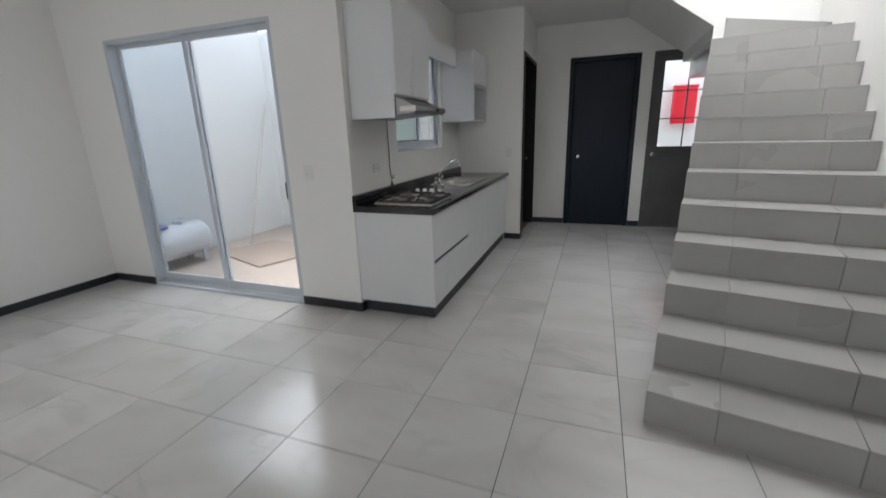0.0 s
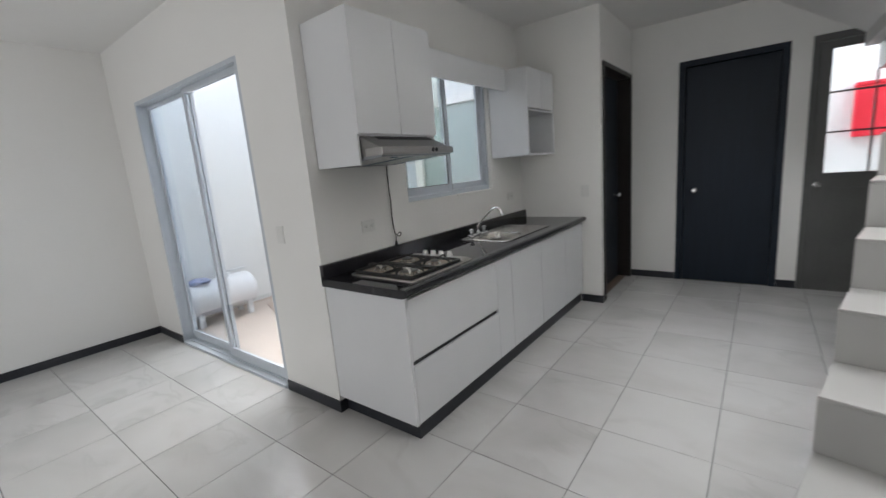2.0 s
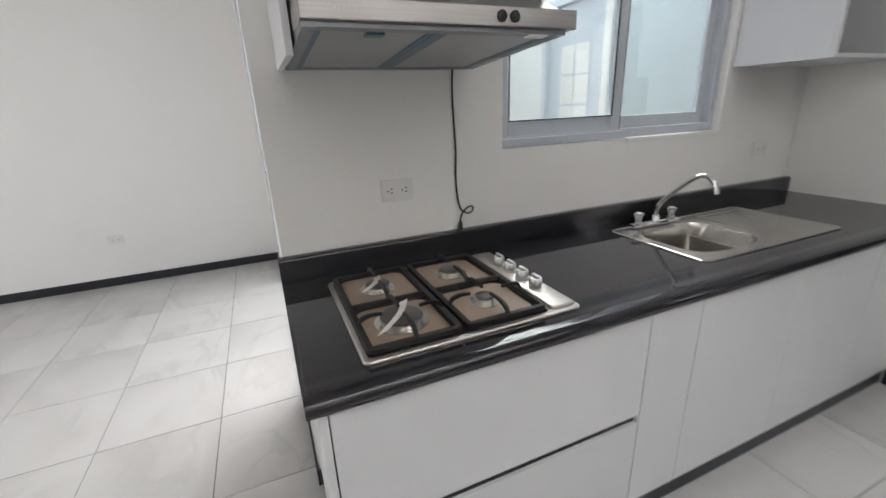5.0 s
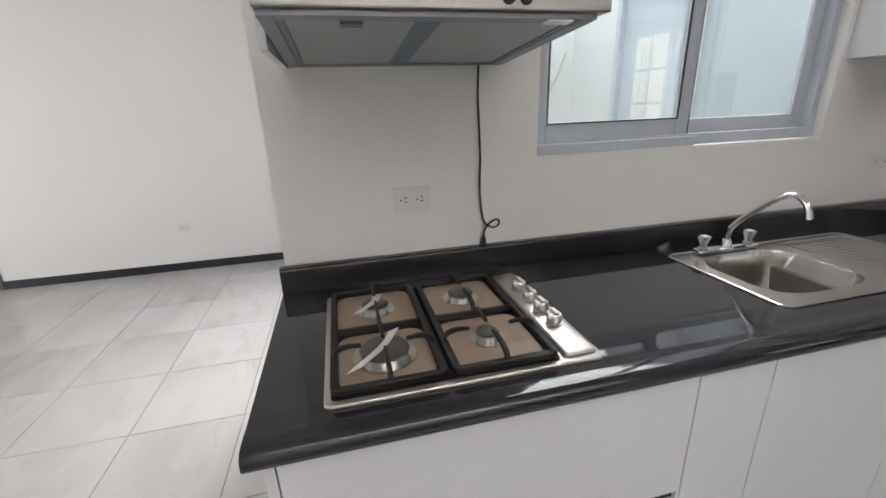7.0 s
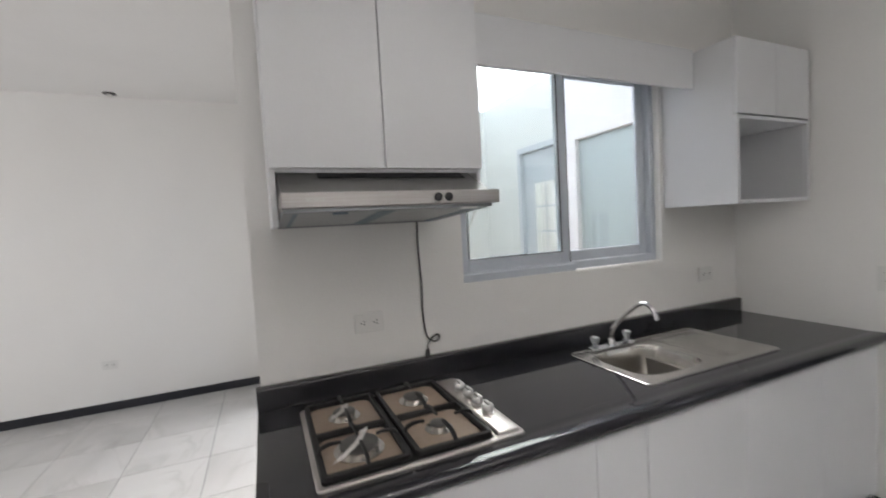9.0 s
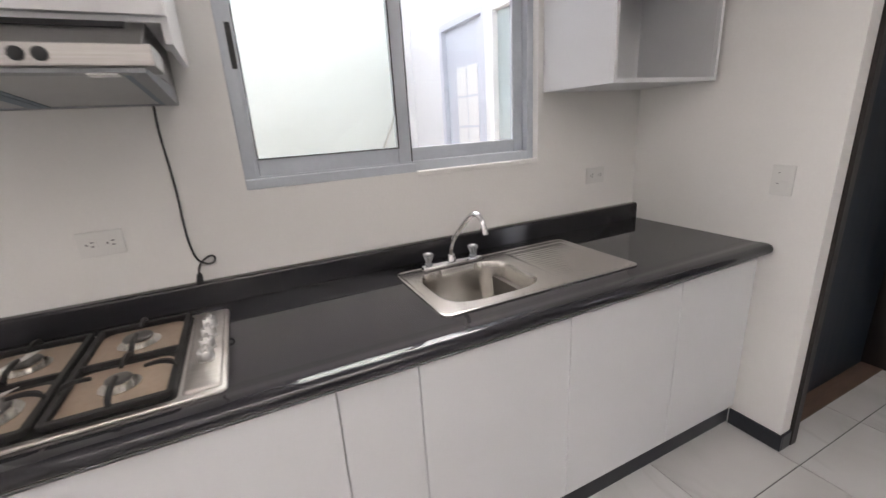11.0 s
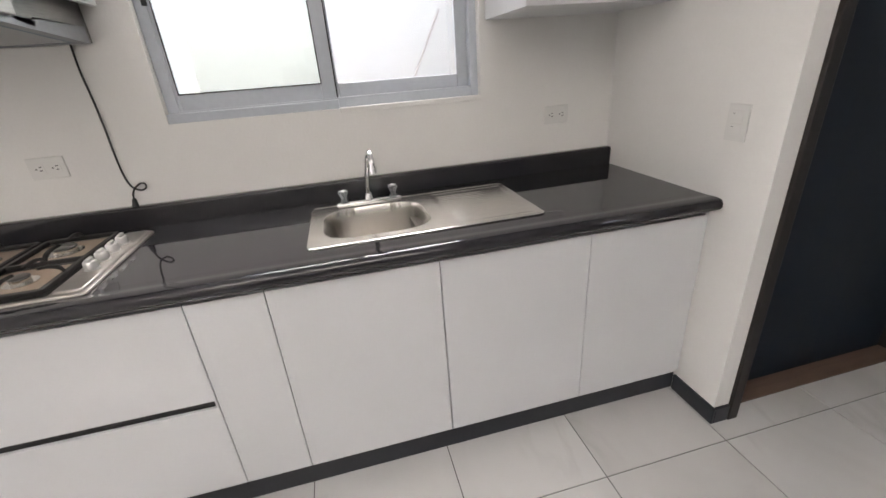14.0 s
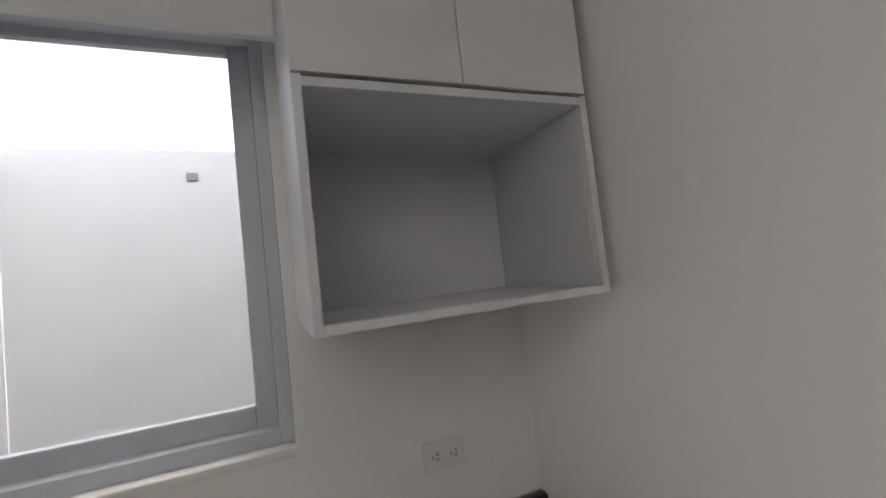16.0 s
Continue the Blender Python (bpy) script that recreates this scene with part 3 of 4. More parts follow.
box(-0.0425, -0.038, y0 + 0.0505, 4.424, z0 + 0.096, z0 + 0.1005, bm=gasket)
part("gasket", gasket, M_BLACK, wl, "black rubber glazing gasket")
part("meeting_seal", box(-0.072, -0.045, 4.4755, 4.480, z0 + 0.04, z1 - 0.035), M_BLACK, wl, "black brush seal where the sashes meet")
part("latch", box(-0.043, -0.034, 3.87, 3.888, 1.66, 1.80, 0.003), M_BLACK, wl, "black latch")
structure("window_sill", box(KIT_X - 0.034, KIT_X + 0.006, 4.48, y1 + 0.004, z0 - 0.018, z0 + 0.002, 0.003), M_WALL, "thin white plaster sill")

pelmet = thing("window_pelmet", "white melamine pelmet box over the kitchen window between the wall cabinets", "pelmet", (KIT_X, 3.75, 2.15))
part("front_board", box(0.172, 0.19, 0.002, 1.355, 0, 0.195, 0.001), M_CAB, pelmet)
part("top_board", box(0.001, 0.1715, 0.002, 1.355, 0.177, 0.195, 0.001), M_CAB, pelmet)

# far patio openings
pd = thing("door_patio_far", "pale grey glazed door with small panes in the patio wall", "door", (-3.84, PATIO_N, 0))
bm = box(0, 0.06, -0.02, 0.1, 0, 2.35, 0.003)
box(0.79, 0.85, -0.02, 0.1, 0, 2.35, 0.003, bm=bm)
box(0.0605, 0.7895, -0.02, 0.1, 2.29, 2.35, 0.003, bm=bm)
part("door_frame", bm, M_ALU, pd)
part("leaf", box(0.063, 0.787, 0.03, 0.06, 0.01, 2.288, 0.002), M_ALU, pd)
for i in range(2):
    for k in range(3):
        part("pane", box(0.26 + i * 0.2, 0.44 + i * 0.2, 0.026, 0.0295, 1.15 + 0.27 * k, 1.40 + 0.27 * k), M_PLATE, pd, "pale pane")
pw = thing("window_patio_far", "white framed window of pale green frosted glass in the patio wall", "window", (-2.98, PATIO_N, 0))
bm = box(0, 0.12, -0.03, 0.1, 0.4, 2.36, 0.004)
box(1.01, 1.13, -0.03, 0.1, 0.4, 2.36, 0.004, bm=bm)
box(0.1205, 1.0095, -0.03, 0.1, 2.26, 2.36, 0.004, bm=bm)
box(0.1205, 1.0095, -0.03, 0.1, 0.4, 0.48, 0.004, bm=bm)
part("window_frame", bm, M_PLATE, pw)
part("pane", box(0.12, 1.01, 0.02, 0.03, 0.48, 2.26), M_FROST, pw, "frosted pane")

# ---- baseboards ----
BH, BT = 0.078, 0.011


def baseboard(x0, x1, y0, y1, name="baseboard"):
    structure(name, box(x0, x1, y0, y1, 0, BH, 0.002), M_BASE, "dark tile baseboard")


baseboard(WEST, WEST + BT, 0.122, SLIDER_Y)
baseboard(WEST, WEST + BT, SOUTH, -0.862)
baseboard(WEST + BT + 0.001, SLIDE[0] - 0.002, SLIDER_Y - BT, SLIDER_Y)
baseboard(SLIDE[1] + 0.002, KIT_X + BT, SLIDER_Y - BT, SLIDER_Y)
baseboard(KIT_X, KIT_X + BT, SLIDER_Y + 0.001, 3.05)
baseboard(-0.757, SIDE_X + BT, END_Y - BT, END_Y)
baseboard(SIDE_X, SIDE_X + BT, END_Y + 0.001, JAMB_Y - 0.002)
baseboard(SIDE_X, -0.062, HALL_Y - BT, HALL_Y)
baseboard(0.872, 1.028, HALL_Y - BT, HALL_Y)
structure("kick_board", box(KIT_X + 0.001, -0.766, 3.05, END_Y - 0.001, 0, 0.108), M_BASE, "dark kick board under the base cabinets")

# ---- base cabinets ----
FRONT = -0.74


def carcass(name, label, ya, yb, end_panel=False):
    c = thing(name, label, "kitchen cabinet", (KIT_X, ya, 0), "base cabinets under the worktop")
    w, d = yb - ya, FRONT - 0.02 - KIT_X
    t = 0.016
    part("side_panel", box(0.001, d, 0.0005, t, 0.109, 0.845), M_GAP_SHADE, c)
    part("side_panel", box(0.001, d, w - t, w - 0.0005, 0.109, 0.845), M_GAP_SHADE, c)
    part("bottom_panel", box(0.001, d, t + 0.0002, w - t - 0.0002, 0.109, 0.125), M_GAP_SHADE, c)
    part("back_panel", box(0.001, 0.008, t + 0.0002, w - t - 0.0002, 0.1252, 0.845), M_GAP_SHADE, c)
    part("top_rail", box(d - 0.06, d, t + 0.0002, w - t - 0.0002, 0.829, 0.845), M_GAP_SHADE, c)
    return c


def front(c, name, ya, yb, z0, z1, base):
    return part(name, box(FRONT - 0.018 - KIT_X, FRONT - KIT_X, ya - base + 0.0015, yb - base - 0.0015, z0, z1, 0.0012), M_CAB, c)


dc = carcass("drawer_cabinet", "white drawer cabinet with two wide handleless drawers under the cooktop", 3.01, 3.95)
front(dc, "drawer_front", 3.028, 3.95, 0.112, 0.459, 3.01)
front(dc, "drawer_front", 3.028, 3.95, 0.488, 0.836, 3.01)
part("end_panel", box(0.001, FRONT - KIT_X, -0.004, 0.0165, 0.109, 0.848, 0.001), M_CAB, dc)
part("finger_channel", box(FRONT - 0.035 - KIT_X, FRONT - 0.012 - KIT_X, 0.018, 0.931, 0.4595, 0.4875), M_BLACK, dc, "black finger channel")
part("channel_end", box(FRONT - 0.018 - KIT_X, FRONT - KIT_X, 0.932, 0.9385, 0.460, 0.487), M_CAB, dc)
for ya, yb in ((3.95, 4.17), (4.17, 4.70), (4.70, 5.24), (5.24, 5.71)):
    kind = "narrow white base cabinet beside the drawers" if yb - ya < 0.3 else "white base cabinet with one plain handleless door under the worktop"
    c = carcass("base_cabinet", kind, ya, yb)
    front(c, "door", ya, yb, 0.112, 0.836, ya)
structure("filler_strip", box(KIT_X + 0.001, FRONT - 0.01, 5.711, END_Y - 0.001, 0.109, 0.848), M_CAB, "white filler strip at the wall")

# ---- worktop ----
HOLE = (-1.222, -0.876, 4.34, 4.742)
wt = thing("worktop", "glossy black worktop with a rounded nose and upstand", "worktop", (0, 0, 0))
nose = [(-0.80, 0.90), (-0.776, 0.90), (-0.768, 0.9005), (-0.752, 0.9025), (-0.744, 0.903)] + [(-0.7225 + 0.0225 * math.sin(a), 0.8800 + 0.0225 * math.cos(a)) for a in [math.pi * k / 10 for k in range(11)]] + [(-0.745, 0.852), (-0.80, 0.852)]
Y0, Y1 = 2.985, END_Y - 0.001
part("front_nose", extrude_y(nose, Y0, Y1), M_NOSE, wt, smooth=True)
xs, ys = (-1.366, HOLE[0], HOLE[1], -0.8002), (Y0, HOLE[2], HOLE[3], Y1)
bm = bmesh.new()
grid = {(i, j, k): bm.verts.new((xs[i], ys[j], (0.852, 0.90)[k])) for i in range(4) for j in range(4) for k in range(2)}
for i in range(3):
    for j in range(3):
        if (i, j) == (1, 1):
            continue
        for k in range(2):
            bm.faces.new((grid[i, j, k], grid[i + 1, j, k], grid[i + 1, j + 1, k], grid[i, j + 1, k]))
        for di, dj, p, q in ((-1, 0, (i, j), (i, j + 1)), (1, 0, (i + 1, j), (i + 1, j + 1)), (0, -1, (i, j), (i + 1, j)), (0, 1, (i, j + 1), (i + 1, j + 1))):
            if not (0 <= i + di < 3 and 0 <= j + dj < 3) or (i + di, j + dj) == (1, 1):
                bm.faces.new((grid[(*p, 0)], grid[(*q, 0)], grid[(*q, 1)], grid[(*p, 1)]))
part("top", bm, M_TOP, wt)
ups = [(-1.399, 0.852), (-1.3665, 0.852), (-1.3665, 0.901)] + [(-1.372 + 0.010 * math.cos(a) - 0.0045, 0.972 + 0.010 * math.sin(a)) for a in [math.pi / 2 * k / 6 for k in range(7)]] + [(-1.399, 0.982)]
part("upstand", extrude_y(ups, Y0, Y1), M_TOP, wt, smooth=True)

# ---- sink ----
sink = thing("sink", "stainless steel drop-in sink with one bowl and a ridged drainboard", "sink", (-1.28, 4.30, 0.90))
SX, SY = 0.445, 0.82
BX0, BX1, BY0, BY1, DEPTH = 0.068, 0.392, 0.05, 0.432, 0.155
nx, ny = 120, 210


def bowl(x, y):
    cx, cy, hx, hy = (BX0 + BX1) / 2, (BY0 + BY1) / 2, (BX1 - BX0) / 2, (BY1 - BY0) / 2
    u, v = abs(x - cx) / hx, abs(y - cy) / hy
    r = (u ** 3.6 + v ** 3.6) ** (1 / 3.6)
    t, q = min(max(min((1.0 - r) / 0.11, (1.0 - u) / 0.15, (1.0 - v) / 0.30), 0), 1), 0.16
    z = -DEPTH * (t * t / (2 * q * (1 - q)) if t < q else (t - q / 2) / (1 - q) if t < 1 - q else 1 - (1 - t) ** 2 / (2 * q * (1 - q)))
    if r < 0.84:
        z -= 0.006 * (0.84 - r)
    if r >= 1.0:
        z = 0.0
    if y > 0.48:
        def soft(q):
            q = min(1, max(0, q))
            return q * q * (3 - 2 * q)
        e = soft((y - 0.48) / 0.02) * soft((0.80 - y) / 0.02) * soft((x - 0.03) / 0.02) * soft((0.415 - x) / 0.02)
        z -= 0.0016 * e
        lim = 0.56 + 0.16 * (1 - x / SX)
        f = e * soft((x - 0.05) / 0.02) * soft((0.40 - x) / 0.02) * soft((y - 0.50) / 0.02) * soft((lim + 0.04 - y) / 0.08)
        z += 0.0016 * f * (0.5 - 0.5 * math.cos(2 * math.pi * x / 0.0222))
    edge = min(x, SX - x, y, SY - y)
    if edge < 0.012:
        z += 0.002 * math.sin(math.pi * edge / 0.012)
    return z


bm = bmesh.new()
rows = []
for i in range(nx + 1):
    x = SX * i / nx
    row = []
    for j in range(ny + 1):
        y, rc = SY * j / ny, 0.03
        px, py = x, y
        ex, ey = (rc if x < rc else SX - rc), (rc if y < rc else SY - rc)
        if (x < rc or x > SX - rc) and (y < rc or y > SY - rc):
            u, v = x - ex, y - ey
            k = max(abs(u), abs(v)) / max(math.hypot(u, v), 1e-9)
            px, py = ex + u * k, ey + v * k
        row.append(bm.verts.new((px, py, 0.0045 + bowl(x, y))))
    rows.append(row)
for a, b in zip(rows, rows[1:]):
    for j in range(ny):
        bm.faces.new((a[j], b[j], b[j + 1], a[j + 1]))
rim = [rows[i][0] for i in range(nx + 1)] + [rows[nx][j] for j in range(1, ny + 1)] + [rows[i][ny] for i in range(nx - 1, -1, -1)] + [rows[0][j] for j in range(ny - 1, 0, -1)]
low = [bm.verts.new((v.co.x, v.co.y, 0.0004)) for v in rim]
for i in range(len(rim)):
    j = (i + 1) % len(rim)
    bm.faces.new((rim[i], rim[j], low[j], low[i]))
part("basin", bm, M_SINK, sink, smooth=True)
part("drain", lathe([(0.042, 0.0), (0.042, 0.003), (0.036, 0.004), (0.032, 0.001), (0.008, 0.0012)], (0.23, 0.241, -DEPTH + 0.0), 28), M_CHROME, sink, "round chrome drain", True)

# ---- faucet ----
fa = thing("faucet", "chrome bridge faucet with two knobs and slanting spout behind the sink", "faucet", (-1.247, 4.535, 0.9055))
bm = box(-0.023, 0.023, -0.132, 0.132, 0.0, 0.018, 0.0075)
part("base_plate", bm, M_CHROME, fa, smooth=True)
for s in (-1, 1):
    hdl = part("tap_handle", lathe([(0.018, 0.0181), (0.017, 0.024), (0.011, 0.027), (0.0125, 0.034), (0.0215, 0.056), (0.0225, 0.061), (0.020, 0.0635), (0.004, 0.064)], (0, s * 0.100, 0), 6), M_ACRYL, fa, "clear acrylic tap knob")
    part("index_cap", lathe([(0.010, 0.0642), (0.009, 0.066), (0.002, 0.0665)], (0, s * 0.100, 0), 12), M_PLATE, hdl, "pale cap", True)
part("collar", lathe([(0.02, 0.0182), (0.018, 0.03), (0.013, 0.042)], (0, 0, 0), 20), M_CHROME, fa, smooth=True)
part("spout", tube(bend([(0, 0, 0.04), (0.004, 0, 0.075), (0.03, 0.002, 0.115), (0.09, 0.006, 0.175), (0.15, 0.01, 0.224), (0.19, 0.013, 0.236), (0.222, 0.015, 0.218), (0.232, 0.016, 0.19)]), 0.0095, 16), M_CHROME, fa, smooth=True)
part("aerator", cyl((0.231, 0.016, 0.196), (0.236, 0.017, 0.172), 0.0125, n=18), M_CHROME, fa, smooth=True)

# ---- cooktop ----
ck = thing("cooktop", "stainless four burner gas cooktop with black iron grates", "cooktop", (-1.287, 3.12, 0.90))
CX, CY = 0.508, 0.602
part("tray", rounded_prism(0, CX, 0, CY, 0.018, 0.0005, 0.008, 0.004), M_STEEL, ck, smooth=True)
part("well", rounded_prism(0.018, CX - 0.014, 0.014, 0.503, 0.012, 0.0081, 0.0095, 0.0006), M_IRON, ck, "dark well under the grates")
part("control_strip", rounded_prism(0.018, CX - 0.016, 0.512, 0.592, 0.012, 0.0081, 0.017, 0.006), M_STEEL, ck, smooth=True)
knob_profile = [(0.0205, 0.0172), (0.0205, 0.019), (0.0150, 0.0205), (0.0150, 0.0235), (0.0192, 0.0245), (0.0188, 0.041), (0.0165, 0.044), (0.003, 0.0445)]
for x in (0.147, 0.217, 0.287, 0.357):
    k = part("control_knob", lathe(knob_profile, (x, 0.556, 0), 20), M_SATIN, ck, "silver knob", True)
    part("knob_grip", rounded_prism(x - 0.0165, x + 0.0165, 0.550, 0.562, 0.004, 0.0446, 0.053, 0.002), M_SATIN, k)
cells = ((0.030, 0.245, 0.028, 0.238), (0.262, 0.476, 0.028, 0.238), (0.030, 0.245, 0.272, 0.482), (0.262, 0.476, 0.272, 0.482))
rads = (0.036, 0.055, 0.036, 0.027)
for (xa, xb, ya, yb), r in zip(cells, rads):
    part("burner_plate", rounded_prism(xa + 0.004, xb - 0.004, ya + 0.002, yb - 0.002, 0.034, 0.0097, 0.0125, 0.001), M_TAN, ck, "beige cardboard burner cover")
    c = ((xa + xb) / 2, (ya + yb) / 2, 0)
    b = part("burner", lathe([(r + 0.016, 0.0126), (r + 0.016, 0.0145), (r + 0.011, 0.0145), (r + 0.004, 0.0135), (r - 0.002, 0.0138), (r - 0.002, 0.026), (r - 0.004, 0.0275), (r - 0.008, 0.0275)], c, 32), M_SINK, ck, "silver burner ring", True)
    part("burner_cap", lathe([(r - 0.001, 0.0277), (r + 0.001, 0.0295), (r - 0.001, 0.033), (r - 0.005, 0.0345), (0.004, 0.035)], c, 28), M_CAP, b, "dark burner cap", True)
for (xa, xb, ya, yb), turn in ((cells[0], 0.75), (cells[1], 0.9)):
    cx, cy = (xa + xb) / 2, (ya + yb) / 2
    bm = bmesh.new()
    r = rads[cells.index((xa, xb, ya, yb))]
    last = None
    for k in range(9):
        a = -1 + k / 4
        w = 0.015 + 0.003 * math.sin(3 * a)
        z = 0.0362 - 0.012 * max(0, abs(a) - 0.75)
        row = [bm.verts.new((cx + a * r * 1.3 + q * w * 0.5, cy - a * turn * r - 0.004 - 0.016 * a * a - q * w, z + dz)) for dz in (0, 0.0008) for q in (-1, 1)]
        if last:
            for i, j in ((0, 1), (1, 3), (3, 2), (2, 0)):
                bm.faces.new((last[i], last[j], row[j], row[i]))
        else:
            bm.faces.new((row[0], row[1], row[3], row[2]))
        last = row
    bm.faces.new((last[0], last[1], last[3], last[2]))
    part("torn_label", bm, M_FILM, ck, "torn pale label across the burner")


def grate_bar(bm, a, b, w=0.0055, z=0.046):
    a, b = Vector((*a, z)), Vector((*b, z))
    d = (b - a).normalized()
    s = d.cross(Vector((0, 0, 1))) * w
    h = Vector((0, 0, 0.006))
    v = [bm.verts.new(p) for p in (a - s - h, a + s - h, a + s * 0.6 + h, a - s * 0.6 + h, b - s - h, b + s - h, b + s * 0.6 + h, b - s * 0.6 + h)]
    for f in ((0, 1, 2, 3), (4, 5, 6, 7), (0, 1, 5, 4), (1, 2, 6, 5), (2, 3, 7, 6), (3, 0, 4, 7)):
        bm.faces.new([v[i] for i in f])


def finger(bm, a, b, drop=0.02):
    """An arm that bows up from the frame to the burner."""
    a, b = Vector((*a, 0.0235)), Vector((*b, 0.047))
    m1, m2 = a.lerp(b, 0.12), a.lerp(b, 0.5)
    m1.z, m2.z = 0.041, 0.049
    line = bend([a, m1, m2, b], 5)
    d = (b - a)
    side = Vector((-d.y, d.x, 0)).normalized()
    last = None
    for i, p in enumerate(line):
        w, h = 0.0072 - 0.0034 * i / (len(line) - 1), 0.0065 - 0.003 * i / (len(line) - 1)
        row = [bm.verts.new(p + side * u * w + Vector((0, 0, v * h))) for u, v in ((-1, -1), (1, -1), (0.7, 1), (-0.7, 1))]
        if last:
            for k in range(4):
                j = (k + 1) % 4
                bm.faces.new((last[k], last[j], row[j], row[k]))
        else:
            bm.faces.new(row)
        last = row
    bm.faces.new(last)


for ya, yb in ((0.014, 0.252), (0.262, 0.500)):
    xa, xm, xb = 0.020, 0.2535, 0.492
    g = part("grate", ring_bar(xa, xb, ya, yb, 0.019, 0.016, 0.0155, 0.0285), M_IRON, ck, "black cast iron grate")
    bm = bmesh.new()
    grate_bar(bm, (xm, ya + 0.0135), (xm, yb - 0.0135), 0.0078, 0.0225)
    part("cross_bar", bm, M_IRON, g)
    ym = (ya + yb) / 2
    for k, (c, (p, q)) in enumerate(((cells[0], (xa, xm)), (cells[1], (xm, xb)))):
        cx = (c[0] + c[1]) / 2
        ends = [((p + (0.006 if k == 0 else 0.0), ym), (cx - 0.022, ym)), ((q - (0.006 if k == 1 else 0.0), ym), (cx + 0.022, ym))]
        if k == 1:
            ends += [((cx, ya + 0.006), (cx, ym - 0.05)), ((cx, yb - 0.006), (cx, ym + 0.05))]
        for a, b in ends:
            bm = bmesh.new()
            finger(bm, a, b)
            part("finger", bm, M_IRON, g, smooth=True)
    for x in (xa + 0.008, xb - 0.008):
        for y in (ya + 0.03, yb - 0.03):
            part("foot", cyl((x, y, 0.0096), (x, y, 0.0164), 0.005, n=10), M_IRON, g)

# ---- wall cabinets ----
w1 = thing("wall_cabinet_hood", "tall white two door wall cabinet above the extractor hood", "kitchen cabinet", (KIT_X, 3.075, 0), "wall cabinets")
D = 0.367
part("side_panel", box(0.001, D, 0, 0.016, 1.55, 2.35, 0.0008), M_CAB, w1)
part("side_panel", box(0.001, D, 0.659, 0.675, 1.66, 2.35, 0.0008), M_CAB, w1)
part("bottom_panel", box(0.001, D, 0.0162, 0.6588, 1.705, 1.721), M_CAB, w1)
part("top_panel", box(0.001, D, 0.0162, 0.6588, 2.334, 2.35), M_CAB, w1)
part("back_panel", box(0.001, 0.008, 0.0162, 0.6588, 1.7212, 2.3338), M_CAB, w1)
for a, b in ((0.002, 0.334), (0.337, 0.673)):
    part("door", box(D + 0.001, D + 0.019, a, b, 1.716, 2.349, 0.001), M_CAB, w1)
part("end_edge", box(D + 0.001, D + 0.018, 0.0, 0.0015, 1.716, 2.349), M_CAB, w1)

w2 = thing("wall_cabinet_open", "white wall cabinet with an open niche below two small doors", "kitchen cabinet", (KIT_X, 5.11, 0), "wall cabinets")
D, WD = 0.377, 0.594
part("side_panel", box(0.001, D, 0, 0.016, 1.557, 2.33, 0.0008), M_CAB, w2)
part("side_panel", box(0.001, D, WD - 0.016, WD, 1.557, 2.33, 0.0008), M_CAB, w2)
part("bottom_panel", box(0.001, D, 0.0162, WD - 0.0162, 1.557, 1.573), M_CAB, w2)
part("shelf", box(0.001, D, 0.0162, WD - 0.0162, 1.955, 1.971), M_CAB, w2)
part("top_panel", box(0.001, D, 0.0162, WD - 0.0162, 2.314, 2.33), M_CAB, w2)
part("back_panel", box(0.001, 0.008, 0.0162, WD - 0.0162, 1.5732, 2.3138), M_CAB, w2)
part("face_edge", box(D + 0.0005, D + 0.018, 0, 0.016, 1.557, 1.975, 0.0008), M_CAB, w2)
part("face_edge", box(D + 0.0005, D + 0.018, WD - 0.016, WD, 1.557, 1.975, 0.0008), M_CAB, w2)
part("face_edge", box(D + 0.0005, D + 0.018, 0.0163, WD - 0.0163, 1.557, 1.573, 0.0008), M_CAB, w2)
part("face_edge", box(D + 0.0005, D + 0.018, 0.0163, WD - 0.0163, 1.955, 1.971, 0.0008), M_CAB, w2)
for a, b in ((0.001, 0.3055), (0.3075, WD - 0.001)):
    part("door", box(D + 0.001, D + 0.019, a, b, 1.979, 2.329, 0.001), M_CAB, w2)

# ---- hood ----
hood = thing("extractor_hood", "slim stainless steel extractor hood under the white wall cabinet", "extractor hood", (KIT_X, 3.093, 0))
HW = 0.63
prof = [(0.012, 1.703), (0.365, 1.703), (0.50, 1.636), (0.50, 1.632), (0.37, 1.585), (0.30, 1.575), (0.30, 1.600), (0.03, 1.600), (0.03, 1.552), (0.012, 1.552)]
part("body", extrude_y(prof, 0.004, HW - 0.02), M_HOOD_DIM, hood)
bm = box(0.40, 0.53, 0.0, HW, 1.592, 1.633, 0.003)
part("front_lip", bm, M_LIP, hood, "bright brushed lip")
part("vent_slot", extrude_y([(0.368, 1.7018), (0.369, 1.7042), (0.406, 1.6858), (0.405, 1.6834)], 0.11, 0.575), M_BLACK, hood, "black vent slot")
side = [(0.03, 1.550), (0.03, 1.60), (0.515, 1.592), (0.515, 1.582)]
bm = extrude_y(side, 0.004, 0.03)
extrude_y(side, HW - 0.05, HW - 0.02, bm=bm)
extrude_y([(0.485, 1.581), (0.485, 1.5895), (0.515, 1.5915), (0.515, 1.583)], 0.0305, HW - 0.0505, bm=bm)
extrude_y([(0.03, 1.550), (0.03, 1.560), (0.055, 1.5615), (0.055, 1.5515)], 0.0305, HW - 0.0505, bm=bm)
part("underside_rim", bm, M_RIM, hood)


